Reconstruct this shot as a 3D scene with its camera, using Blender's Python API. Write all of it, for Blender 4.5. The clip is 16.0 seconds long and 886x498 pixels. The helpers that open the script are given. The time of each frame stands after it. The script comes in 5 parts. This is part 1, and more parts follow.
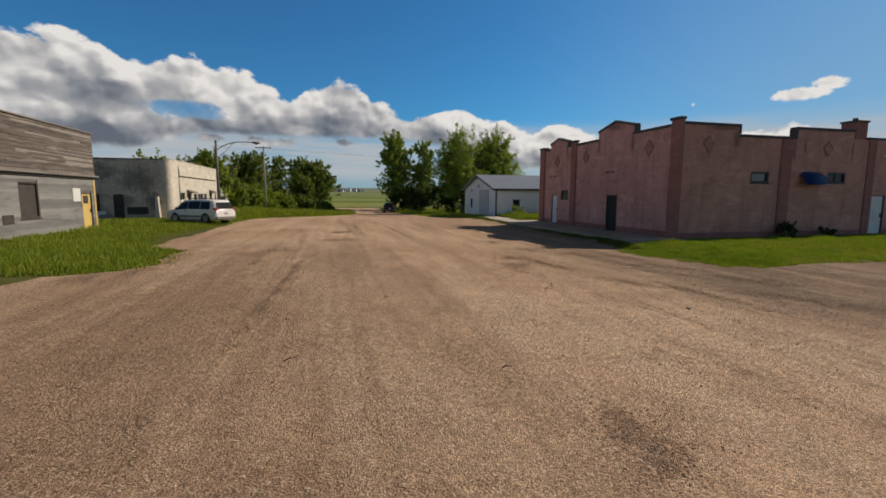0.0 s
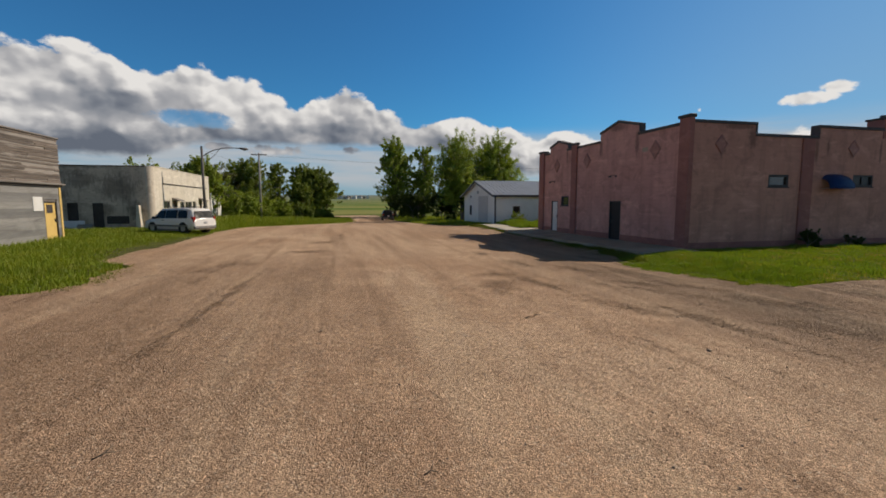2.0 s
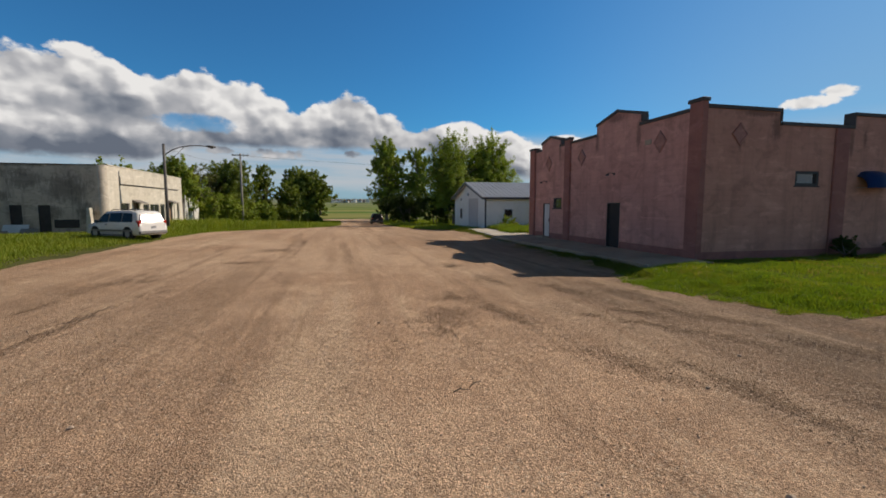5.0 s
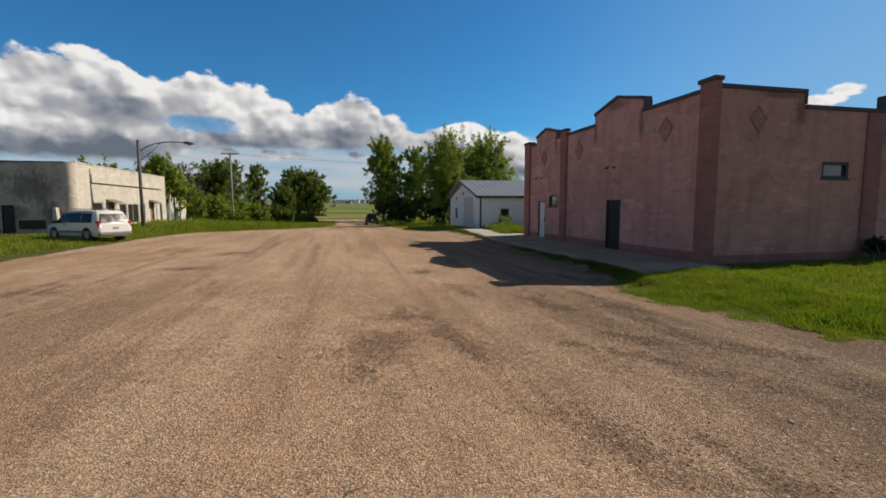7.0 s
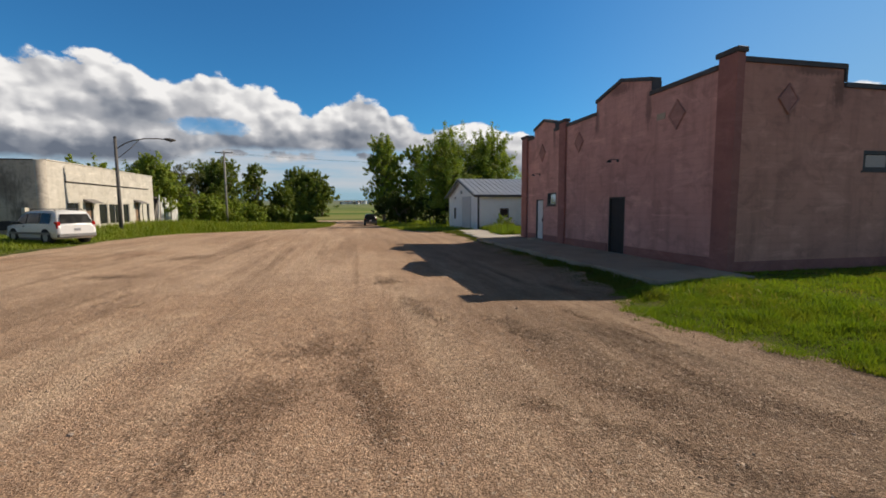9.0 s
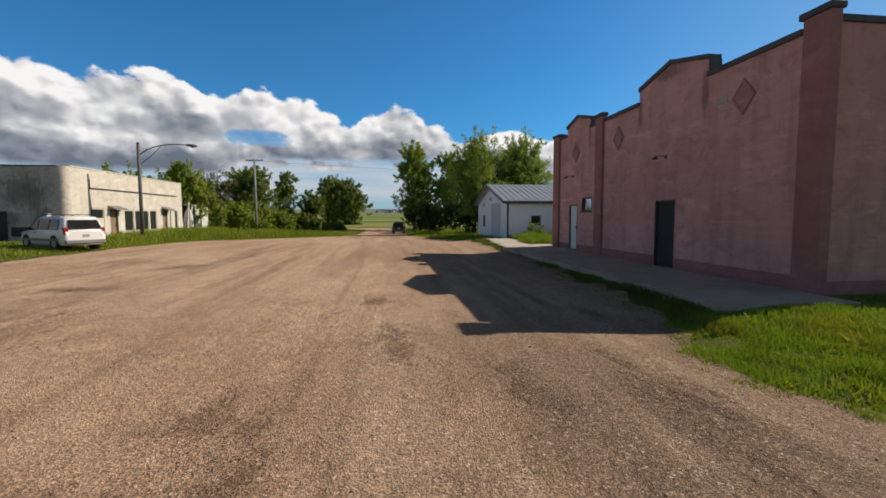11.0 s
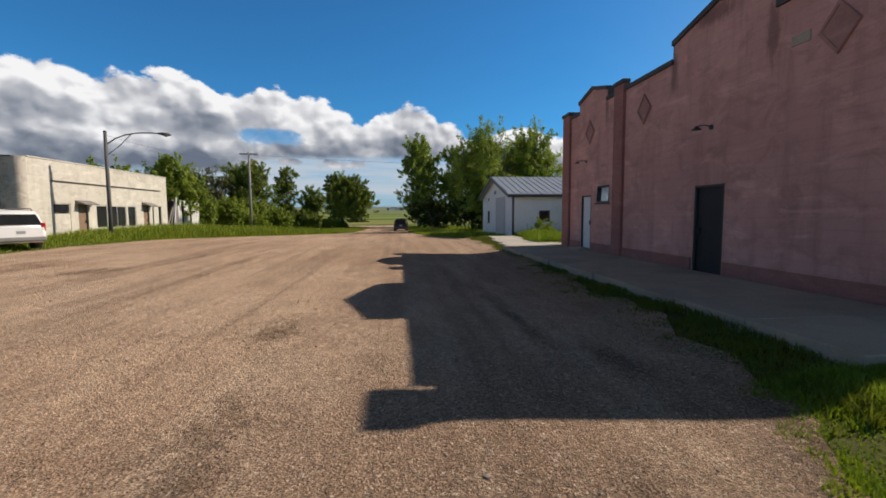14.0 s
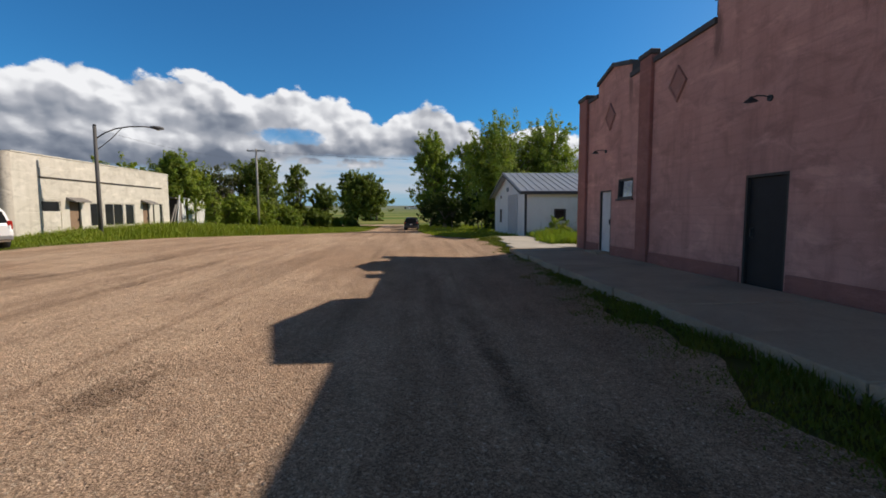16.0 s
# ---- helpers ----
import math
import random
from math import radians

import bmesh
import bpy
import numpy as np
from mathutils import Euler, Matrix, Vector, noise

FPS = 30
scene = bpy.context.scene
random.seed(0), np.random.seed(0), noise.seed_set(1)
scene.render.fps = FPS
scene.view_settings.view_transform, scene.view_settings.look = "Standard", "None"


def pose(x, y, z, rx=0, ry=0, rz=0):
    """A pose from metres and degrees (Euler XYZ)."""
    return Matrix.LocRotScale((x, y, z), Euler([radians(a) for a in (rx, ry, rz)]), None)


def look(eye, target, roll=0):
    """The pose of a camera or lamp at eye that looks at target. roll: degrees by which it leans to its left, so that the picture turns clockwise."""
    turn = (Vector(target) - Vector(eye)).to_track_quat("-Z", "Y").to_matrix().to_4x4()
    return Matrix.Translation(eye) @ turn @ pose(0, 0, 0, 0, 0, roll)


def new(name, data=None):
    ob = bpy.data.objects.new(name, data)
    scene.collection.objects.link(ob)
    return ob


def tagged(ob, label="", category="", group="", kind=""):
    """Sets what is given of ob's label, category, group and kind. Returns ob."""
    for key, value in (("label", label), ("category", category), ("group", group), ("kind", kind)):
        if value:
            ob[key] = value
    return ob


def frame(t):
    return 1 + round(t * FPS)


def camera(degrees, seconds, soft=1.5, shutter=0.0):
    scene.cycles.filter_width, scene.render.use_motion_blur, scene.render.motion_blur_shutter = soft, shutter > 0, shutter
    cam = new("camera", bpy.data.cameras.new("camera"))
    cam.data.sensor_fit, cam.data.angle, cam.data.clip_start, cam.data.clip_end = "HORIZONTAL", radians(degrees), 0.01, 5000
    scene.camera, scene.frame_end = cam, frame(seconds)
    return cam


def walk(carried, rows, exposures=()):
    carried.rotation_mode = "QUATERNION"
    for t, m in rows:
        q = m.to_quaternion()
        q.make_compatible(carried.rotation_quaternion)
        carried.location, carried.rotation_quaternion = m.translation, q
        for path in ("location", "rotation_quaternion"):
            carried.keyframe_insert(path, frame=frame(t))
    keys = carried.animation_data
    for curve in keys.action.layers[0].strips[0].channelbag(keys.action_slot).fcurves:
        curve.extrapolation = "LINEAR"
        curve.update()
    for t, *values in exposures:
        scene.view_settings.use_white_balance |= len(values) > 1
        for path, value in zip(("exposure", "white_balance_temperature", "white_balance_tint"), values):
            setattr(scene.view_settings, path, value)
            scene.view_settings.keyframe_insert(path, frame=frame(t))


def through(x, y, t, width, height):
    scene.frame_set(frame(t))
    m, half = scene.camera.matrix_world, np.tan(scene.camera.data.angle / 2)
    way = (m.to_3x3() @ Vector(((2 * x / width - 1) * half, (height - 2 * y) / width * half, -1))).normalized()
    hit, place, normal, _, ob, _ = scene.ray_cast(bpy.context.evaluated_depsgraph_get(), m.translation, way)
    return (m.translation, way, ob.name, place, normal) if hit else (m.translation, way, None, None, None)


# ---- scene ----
cam = camera(90.2, 16.0, 1.7, 0.15)
PATH = [
    (0, (-16.489, -18.332, 2.102), (-15.999, -16.408, 1.863), 0.2),
    (0.5, (-16.154, -17.91, 2.111), (-15.663, -15.986, 1.869), -0.0),
    (1, (-15.818, -17.481, 2.116), (-15.334, -15.554, 1.879), 0.0),
    (1.5, (-15.463, -17.06, 2.119), (-14.991, -15.129, 1.895), -0.0),
    (2, (-15.093, -16.635, 2.118), (-14.629, -14.701, 1.909), -0.1),
    (2.5, (-14.72, -16.208, 2.114), (-14.258, -14.273, 1.909), -0.0),
    (3, (-14.352, -15.767, 2.109), (-13.886, -13.833, 1.907), -0.1),
    (3.5, (-13.994, -15.28, 2.099), (-13.529, -13.345, 1.902), -0.1),
    (4, (-13.641, -14.781, 2.085), (-13.177, -12.846, 1.89), -0.1),
    (6.5, (-11.885, -12.363, 1.924), (-11.437, -10.423, 1.734), -0.1),
    (7, (-11.483, -11.944, 1.905), (-11.04, -10.003, 1.715), -0.2),
    (7.5, (-11.077, -11.522, 1.887), (-10.637, -9.58, 1.7), -0.2),
    (8, (-10.692, -11.086, 1.867), (-10.252, -9.144, 1.677), -0.1),
    (8.5, (-10.336, -10.626, 1.843), (-9.903, -8.682, 1.651), -0.3),
    (9, (-10.023, -10.105, 1.821), (-9.614, -8.157, 1.634), -0.3),
    (9.5, (-9.71, -9.61, 1.806), (-9.347, -7.651, 1.631), -0.2),
    (10, (-9.417, -9.127, 1.784), (-9.11, -7.157, 1.626), -0.3),
    (12.5, (-8.281, -6.492, 1.574), (-8.044, -4.512, 1.429), -0.2),
    (13, (-8.052, -5.955, 1.555), (-7.822, -3.974, 1.405), -0.2),
    (13.5, (-7.794, -5.432, 1.537), (-7.577, -3.45, 1.382), -0.2),
    (14, (-7.519, -4.92, 1.513), (-7.318, -2.936, 1.355), -0.3),
    (14.5, (-7.251, -4.41, 1.489), (-7.073, -2.425, 1.326), -0.2),
    (15, (-6.987, -3.904, 1.464), (-6.826, -1.917, 1.293), -0.3),
    (15.5, (-6.754, -3.358, 1.465), (-6.612, -1.37, 1.298), -0.2),
    (16, (-6.54, -2.781, 1.467), (-6.42, -0.791, 1.305), -0.2),
]
walk(cam, [(t, look(eye, to, lean)) for t, eye, to, lean in PATH], [(0, -0.27, 7350, 12), (4, -0.20, 7200, 12), (8, -0.05, 7150, 12), (12.5, 0.05, 7000, 12), (16, 0.0, 6800, 12)])

# ---- world, sun ----
SUN_WAY = Vector((1.285, 0.276, 1.0)).normalized()


class Net:
    """Short hand for wiring shader nodes."""

    def __init__(self, tree):
        self.t = tree

    def put(self, socket, v):
        if isinstance(v, (int, float)):
            socket.default_value = v
        elif isinstance(v, (tuple, list)):
            socket.default_value = (*v, 1) if len(v) == 3 and len(socket.default_value) == 4 else v
        else:
            self.t.links.new(v, socket)

    def math(self, op, a, b=0.0, c=None, clamp=False):
        n = self.t.nodes.new("ShaderNodeMath")
        n.operation, n.use_clamp = op, clamp
        self.put(n.inputs[0], a)
        self.put(n.inputs[1], b)
        if c is not None:
            self.put(n.inputs[2], c)
        return n.outputs[0]

    def span(self, v, a, b, lo=0.0, hi=1.0, smooth=False):
        n = self.t.nodes.new("ShaderNodeMapRange")
        n.interpolation_type = "SMOOTHSTEP" if smooth else "LINEAR"
        for i, w in enumerate((v, a, b, lo, hi)):
            self.put(n.inputs[i], w)
        return n.outputs[0]

    def mix(self, f, a, b, blend="MIX"):
        n = self.t.nodes.new("ShaderNodeMixRGB")
        n.blend_type = blend
        self.put(n.inputs[0], f)
        self.put(n.inputs[1], a)
        self.put(n.inputs[2], b)
        return n.outputs[0]

    def scaled(self, v, s, move=(0, 0, 0)):
        n = self.t.nodes.new("ShaderNodeMapping")
        self.put(n.inputs[0], v)
        n.inputs[1].default_value = move
        n.inputs[3].default_value = s if isinstance(s, (tuple, list)) else (s, s, s)
        return n.outputs[0]

    def noise(self, v, scale, detail=4, rough=0.6, warp=0.0):
        n = self.t.nodes.new("ShaderNodeTexNoise")
        self.put(n.inputs["Vector"], v)
        n.inputs["Scale"].default_value, n.inputs["Detail"].default_value = scale, detail
        n.inputs["Roughness"].default_value, n.inputs["Distortion"].default_value = rough, warp
        return n.outputs[0]

    def cells(self, v, scale, smooth=False, out=0):
        n = self.t.nodes.new("ShaderNodeTexVoronoi")
        n.feature = "SMOOTH_F1" if smooth else "F1"
        if smooth:
            n.inputs["Smoothness"].default_value = 0.45
        self.put(n.inputs["Vector"], v)
        n.inputs["Scale"].default_value = scale
        return n.outputs[out]

    def ramp(self, v, stops):
        n = self.t.nodes.new("ShaderNodeValToRGB")
        self.put(n.inputs[0], v)
        e = n.color_ramp.elements
        while len(e) < len(stops):
            e.new(0.5)
        for s, (p, c) in zip(e, stops):
            s.position = p
            s.color = (c, c, c, 1) if isinstance(c, (int, float)) else (*c, 1)
        return n.outputs[0]


world = bpy.data.worlds.new("world")
scene.world = world
world.use_nodes = True
W = Net(world.node_tree)
sky = W.t.nodes.new("ShaderNodeTexSky")
sky.sky_type, sky.sun_disc = "NISHITA", False
sky.sun_elevation = math.asin(SUN_WAY.z)
sky.sun_rotation = math.atan2(SUN_WAY.x, SUN_WAY.y)
sky.air_density, sky.dust_density, sky.ozone_density = 1.0, 0.3, 3.0
way = W.t.nodes.new("ShaderNodeTexCoord").outputs["Generated"]
sep = W.t.nodes.new("ShaderNodeSeparateXYZ")
W.put(sep.inputs[0], way)
DEG = 57.2958
az = W.math("MULTIPLY", W.math("ARCTAN2", sep.outputs[0], sep.outputs[1]), DEG)
el = W.math("MULTIPLY", W.math("ARCSINE", sep.outputs[2]), DEG)
plane = W.t.nodes.new("ShaderNodeCombineXYZ")
W.put(plane.inputs[0], W.math("MULTIPLY", az, 0.1))
W.put(plane.inputs[1], W.math("MULTIPLY", el, 0.14))
flat = plane.outputs[0]
# the height of the cloud bank's crest, by azimuth
CREST = [(-180, 9), (-60, 11), (-41, 12.6), (-31, 14.2), (-27, 13.2), (-22.5, 13.8), (-17.5, 13.0), (-14, 14.0), (-8, 13.6), (-4.4, 11.6),
         (1, 13.0), (5.2, 11.0), (10, 10.2), (15.4, 10.3), (20.5, 9.6), (23, 8.2), (25, 7.6), (29, 9.0), (33, 7.6), (38, 4.5), (48, 5.0), (52, 6.6), (60, 4), (180, 6)]
crest = W.math("MULTIPLY", W.ramp(W.span(az, -180, 180), [((a + 180) / 360, e / 40) for a, e in CREST]), 40)
# the level of the clouds' flat undersides, by azimuth
BASE = [(-180, 5.0), (-20, 5.0), (-14.5, 6.9), (8, 7.2), (17, 6.0), (23, 3.6), (180, 3.6)]
base = W.math("MULTIPLY", W.ramp(W.span(az, -180, 180), [((a + 180) / 360, e / 40) for a, e in BASE]), 40)
stir = W.t.nodes.new("ShaderNodeCombineXYZ")
W.put(stir.inputs[0], W.math("MULTIPLY", W.math("SUBTRACT", W.noise(flat, 2.0, 4, 0.55), 0.5), 0.36))
W.put(stir.inputs[1], W.math("MULTIPLY", W.math("SUBTRACT", W.noise(W.scaled(flat, 1, (4, 7, 0)), 2.2, 4, 0.55), 0.5), 0.30))
stirred = W.t.nodes.new("ShaderNodeVectorMath")
stirred.operation = "ADD"
W.put(stirred.inputs[0], flat)
W.put(stirred.inputs[1], stir.outputs[0])


def billow(move):
    """Heaped round heads at three sizes."""
    v = W.scaled(stirred.outputs[0], (1, 0.9, 1), move)
    h = W.math("MULTIPLY", W.math("SUBTRACT", 0.5, W.cells(v, 1.25, True)), 1.15)
    h = W.math("ADD", h, W.math("MULTIPLY", W.math("SUBTRACT", 0.5, W.cells(W.scaled(v, 1, (3, 1, 0)), 3.2, True)), 0.55))
    return W.math("ADD", h, W.math("MULTIPLY", W.math("SUBTRACT", 0.5, W.cells(W.scaled(v, 1, (1, 5, 0)), 7.5, True)), 0.17))


heap = billow((0, 0, 0))
relief = W.math("SUBTRACT", heap, billow((0.045, 0.075, 0)))
fine = W.noise(flat, 6, 7, 0.6)
frayed = W.math("MULTIPLY", W.math("SUBTRACT", fine, 0.5), 2.0)
above = W.math("SUBTRACT", W.math("ADD", W.math("ADD", crest, W.math("MULTIPLY", W.math("SUBTRACT", heap, 0.35), 3.3)), W.math("ADD", frayed, 2.0)), el)
under = W.math("SUBTRACT", W.math("ADD", el, W.math("MULTIPLY", frayed, 0.5)), base)
bank = W.math("MULTIPLY", W.span(above, 0.15, 0.75, smooth=True), W.span(under, -0.5, 0.5, smooth=True))
# a rift of blue sky, and ragged gaps low in the bank
rift = W.math("ADD", W.math("POWER", W.math("DIVIDE", W.math("ADD", az, 15.5), 5.0), 2.0), W.math("POWER", W.math("DIVIDE", W.math("SUBTRACT", el, 9.2), 1.25), 2.0))
rift = W.span(W.math("SUBTRACT", W.math("ADD", rift, W.math("MULTIPLY", frayed, 0.9)), W.math("MULTIPLY", heap, 0.6)), 0.9, 0.2, smooth=True)
bank = W.math("MULTIPLY", bank, W.math("SUBTRACT", 1.0, W.math("MULTIPLY", rift, 0.8)))
# lone small clouds and puffs below the bank
for a0, e0, ra, re in ((52.4, 10.0, 2.4, 0.7), (54.6, 10.8, 1.5, 0.65), (-25.6, 14.9, 2.2, 0.8), (43.0, 10.0, 0.4, 0.3), (-6.5, 6.3, 4.6, 0.9), (-13.0, 6.4, 1.6, 0.5), (2.0, 6.4, 1.6, 0.7)):
    d = W.math("ADD", W.math("POWER", W.math("DIVIDE", W.math("SUBTRACT", az, a0), ra), 2.0), W.math("POWER", W.math("DIVIDE", W.math("SUBTRACT", el, e0), re), 2.0))
    d = W.math("ADD", W.math("SUBTRACT", 1.0, d), W.math("ADD", W.math("MULTIPLY", frayed, 1.3), W.math("MULTIPLY", W.math("SUBTRACT", heap, 0.15), 1.2)))
    bank = W.math("MAXIMUM", bank, W.span(d, 0.1, 0.8, smooth=True))
# lit heads, grey bodies, slate undersides
body = W.span(above, 0.4, 4.5, 0.98, 0.62)
shade = W.math("MULTIPLY", W.span(under, 3.4, 0.5, 0, 1, True), W.span(az, -21, -15, 0.62, 0.36))
shade = W.math("MULTIPLY", shade, W.span(under, -0.9, 0.1))
broad = W.math("MULTIPLY", W.math("SUBTRACT", W.noise(W.scaled(flat, 1, (2, 5, 0)), 1.3, 4, 0.5), 0.5), 1.1)
tone = W.math("ADD", W.math("SUBTRACT", body, shade), W.math("ADD", W.math("MULTIPLY", relief, 1.7), broad))
tone = W.math("ADD", tone, W.math("MULTIPLY", W.math("SUBTRACT", fine, 0.5), 0.22), clamp=True)
cloud = W.ramp(tone, [(0.0, (0.135, 0.17, 0.235)), (0.3, (0.24, 0.28, 0.35)), (0.62, (0.44, 0.475, 0.54)), (1.0, (0.86, 0.90, 0.95))])
air = W.mix(W.span(el, 9.0, 0.0, 0.0, 0.75, True), W.mix(1.0, sky.outputs[0], W.mix(W.span(el, 22.0, 50.0, smooth=True), (0.0215, 0.079, 0.119), (0.046, 0.026, 0.0125)), "MULTIPLY"), (0.30, 0.45, 0.62))
# paler towards the sun
air = W.mix(W.math("MULTIPLY", W.span(az, 18, 62, 0.0, 0.55, True), W.span(el, 40, 12)), air, (0.27, 0.41, 0.58))
# a thin pale layer between the bank and the horizon
thin = W.span(W.noise(W.scaled(flat, (0.35, 2.2, 1), (3, 1, 0)), 1.5, 6, 0.6), 0.34, 0.60, 0.35, 0.9, True)
thin = W.math("MULTIPLY", thin, W.math("MULTIPLY", W.span(el, 9.5, 6.5, smooth=True), W.span(el, 0.8, 3.0)))
air = W.mix(thin, air, (0.50, 0.57, 0.66))
veil = W.math("MULTIPLY", bank, W.span(el, 0.5, 4.0, 0.35, 1.0))
dome = W.mix(veil, air, cloud)
bg = W.t.nodes["Background"]
W.put(bg.inputs[0], dome)
bg.inputs[1].default_value = 1.0

lamp = bpy.data.lights.new("sun", "SUN")
lamp.energy, lamp.angle, lamp.color = 4.3, radians(0.53), (1.0, 0.92, 0.81)
new("sun", lamp).matrix_world = look(SUN_WAY * 60, (0, 0, 0))


# ---- materials ----
def material(name):
    m = bpy.data.materials.new(name)
    m.use_nodes = True
    n = Net(m.node_tree)
    return m, n, m.node_tree.nodes["Principled BSDF"]


def coords(n):
    return n.t.nodes.new("ShaderNodeTexCoord").outputs["Object"]


def bump(n, shader, height, strength, distance):
    b = n.t.nodes.new("ShaderNodeBump")
    b.inputs["Strength"].default_value, b.inputs["Distance"].default_value = strength, distance
    n.put(b.inputs["Height"], height)
    n.put(shader.inputs["Normal"], b.outputs[0])


def surface(name, a, b, scale=1.0, rough=0.8, grain=30.0, relief=0.3, dist=0.01, metal=0.0, stretch=(1, 1, 1), dirt=None, dirt_scale=0.6, dirt_amount=0.6, vary=0.0):
    """Two tones mixed by broad noise, fine grain in tone and relief, and optional stains."""
    m, n, p = material(name)
    v = n.scaled(coords(n), stretch)
    broad = n.span(n.noise(v, scale, 5, 0.6, 0.3), 0.3, 0.7)
    fine = n.noise(v, grain, 4, 0.65)
    c = n.mix(broad, a, b)
    c = n.mix(0.35, c, n.mix(fine, (0.25, 0.25, 0.25), (1, 1, 1)), "OVERLAY")
    if dirt:
        c = n.mix(n.math("MULTIPLY", n.span(n.noise(n.scaled(v, 1, (7, 3, 1)), dirt_scale, 6, 0.65, 0.5), 0.5, 0.72), dirt_amount), c, dirt)
    if vary:
        r = n.t.nodes.new("ShaderNodeObjectInfo").outputs["Random"]
        c = n.mix(1.0, c, n.mix(r, (1 - vary,) * 3, (1, 1, 1)), "MULTIPLY")
    n.put(p.inputs["Base Color"], c)
    n.put(p.inputs["Roughness"], n.span(fine, 0.2, 0.8, max(0.02, rough - 0.08), min(1, rough + 0.08)))
    p.inputs["Metallic"].default_value = metal
    bump(n, p, fine, relief, dist)
    return m


def foliage(name, a, b, rough=0.5, through=0.42):
    m, n, p = material(name)
    r = n.t.nodes.new("ShaderNodeNewGeometry").outputs["Random Per Island"]
    c = n.mix(r, a, b)
    c = n.mix(n.span(n.noise(coords(n), 0.5, 4), 0.35, 0.65, 0.0, 0.5), c, tuple(0.7 * q for q in a))
    c = n.mix(n.span(n.noise(n.scaled(coords(n), 1, (5, 2, 0)), 1.1, 5, 0.65, 0.5), 0.48, 0.66, 0.0, 0.55), c, (b[0] * 1.15, b[1] * 0.92, b[2]))
    n.put(p.inputs["Base Color"], c)
    p.inputs["Roughness"].default_value = rough
    p.inputs["Specular IOR Level"].default_value = 0.25
    t = n.t.nodes.new("ShaderNodeBsdfTranslucent")
    n.put(t.inputs[0], n.mix(1.0, c, (1.2, 1.22, 0.45), "MULTIPLY"))
    x = n.t.nodes.new("ShaderNodeMixShader")
    x.inputs[0].default_value = through
    n.put(x.inputs[1], p.outputs[0])
    n.put(x.inputs[2], t.outputs[0])
    n.put(n.t.nodes["Material Output"].inputs[0], x.outputs[0])
    return m


def stucco(name, a, b, stain, amount=0.7, course=0.0, marks=()):
    """Painted stucco: blotched paint, vertical runs under the coping, trowel relief."""
    m, n, p = material(name)
    v = coords(n)
    c = n.mix(n.span(n.noise(v, 0.55, 6, 0.65, 0.4), 0.32, 0.68), a, b)
    runs = n.noise(n.scaled(v, (1.3, 1.3, 0.16)), 1.6, 6, 0.7)
    c = n.mix(n.math("MULTIPLY", n.span(runs, 0.5, 0.75), amount), c, stain)
    blots = n.noise(n.scaled(v, (1, 1, 1.5), (4, 9, 2)), 1.1, 7, 0.7, 0.8)
    c = n.mix(n.math("MULTIPLY", n.span(blots, 0.50, 0.66), amount * 0.9), c, tuple(0.6 * q for q in b))
    pale = n.noise(n.scaled(v, (1, 1, 2.5), (1, 5, 8)), 0.8, 6, 0.7, 0.6)
    c = n.mix(n.math("MULTIPLY", n.span(pale, 0.53, 0.68), 0.45), c, tuple(min(1, 1.35 * q + 0.03) for q in a))
    for at, size in marks:
        d = n.t.nodes.new("ShaderNodeVectorMath")
        d.operation = "LENGTH"
        n.put(d.inputs[0], n.scaled(v, [1 / q for q in size], [-p / q for p, q in zip(at, size)]))
        f = n.math("ADD", d.outputs["Value"], n.math("MULTIPLY", n.math("SUBTRACT", n.noise(n.scaled(v, (3, 3, 0.7)), 3.0, 5, 0.7), 0.5), 1.6))
        c = n.mix(n.span(f, 1.0, 0.35, 0, 0.6, True), c, tuple(0.5 * q for q in stain))
    s = n.t.nodes.new("ShaderNodeSeparateXYZ")
    n.put(s.inputs[0], v)
    joint = n.span(n.math("ABSOLUTE", n.math("SUBTRACT", n.math("FRACT", n.math("ADD", n.math("MULTIPLY", s.outputs[2], 4.9), n.math("MULTIPLY", n.noise(v, 1.5, 3), 0.25))), 0.5)), 0.36, 0.5, 0, course)
    joint = n.math("MULTIPLY", joint, n.span(n.noise(n.scaled(v, 1, (8, 2, 5)), 0.9, 4, 0.6), 0.35, 0.6, 0.3, 1.0))
    c = n.mix(n.math("MULTIPLY", joint, 0.4), c, tuple(0.55 * q for q in b))
    f = n.noise(v, 45, 5, 0.7)
    c = n.mix(0.3, c, n.mix(f, (0.2, 0.2, 0.2), (1, 1, 1)), "OVERLAY")
    n.put(p.inputs["Base Color"], c)
    p.inputs["Roughness"].default_value = 0.88
    h = n.math("ADD", n.math("MULTIPLY", f, 0.5), n.math("SUBTRACT", n.noise(v, 7, 4, 0.6), n.math("MULTIPLY", joint, 0.6)))
    bump(n, p, h, 0.4, 0.02)
    return m


def glass(name, tint=(0.02, 0.025, 0.03), rough=0.06, gloss=0.8):
    m, n, p = material(name)
    v = coords(n)
    g = n.noise(v, 2.5, 5, 0.6)
    n.put(p.inputs["Base Color"], n.mix(g, tint, tuple(1.8 * q + 0.01 for q in tint)))
    n.put(p.inputs["Roughness"], n.span(g, 0.3, 0.8, rough, rough + 0.12))
    p.inputs["Specular IOR Level"].default_value = gloss
    return m


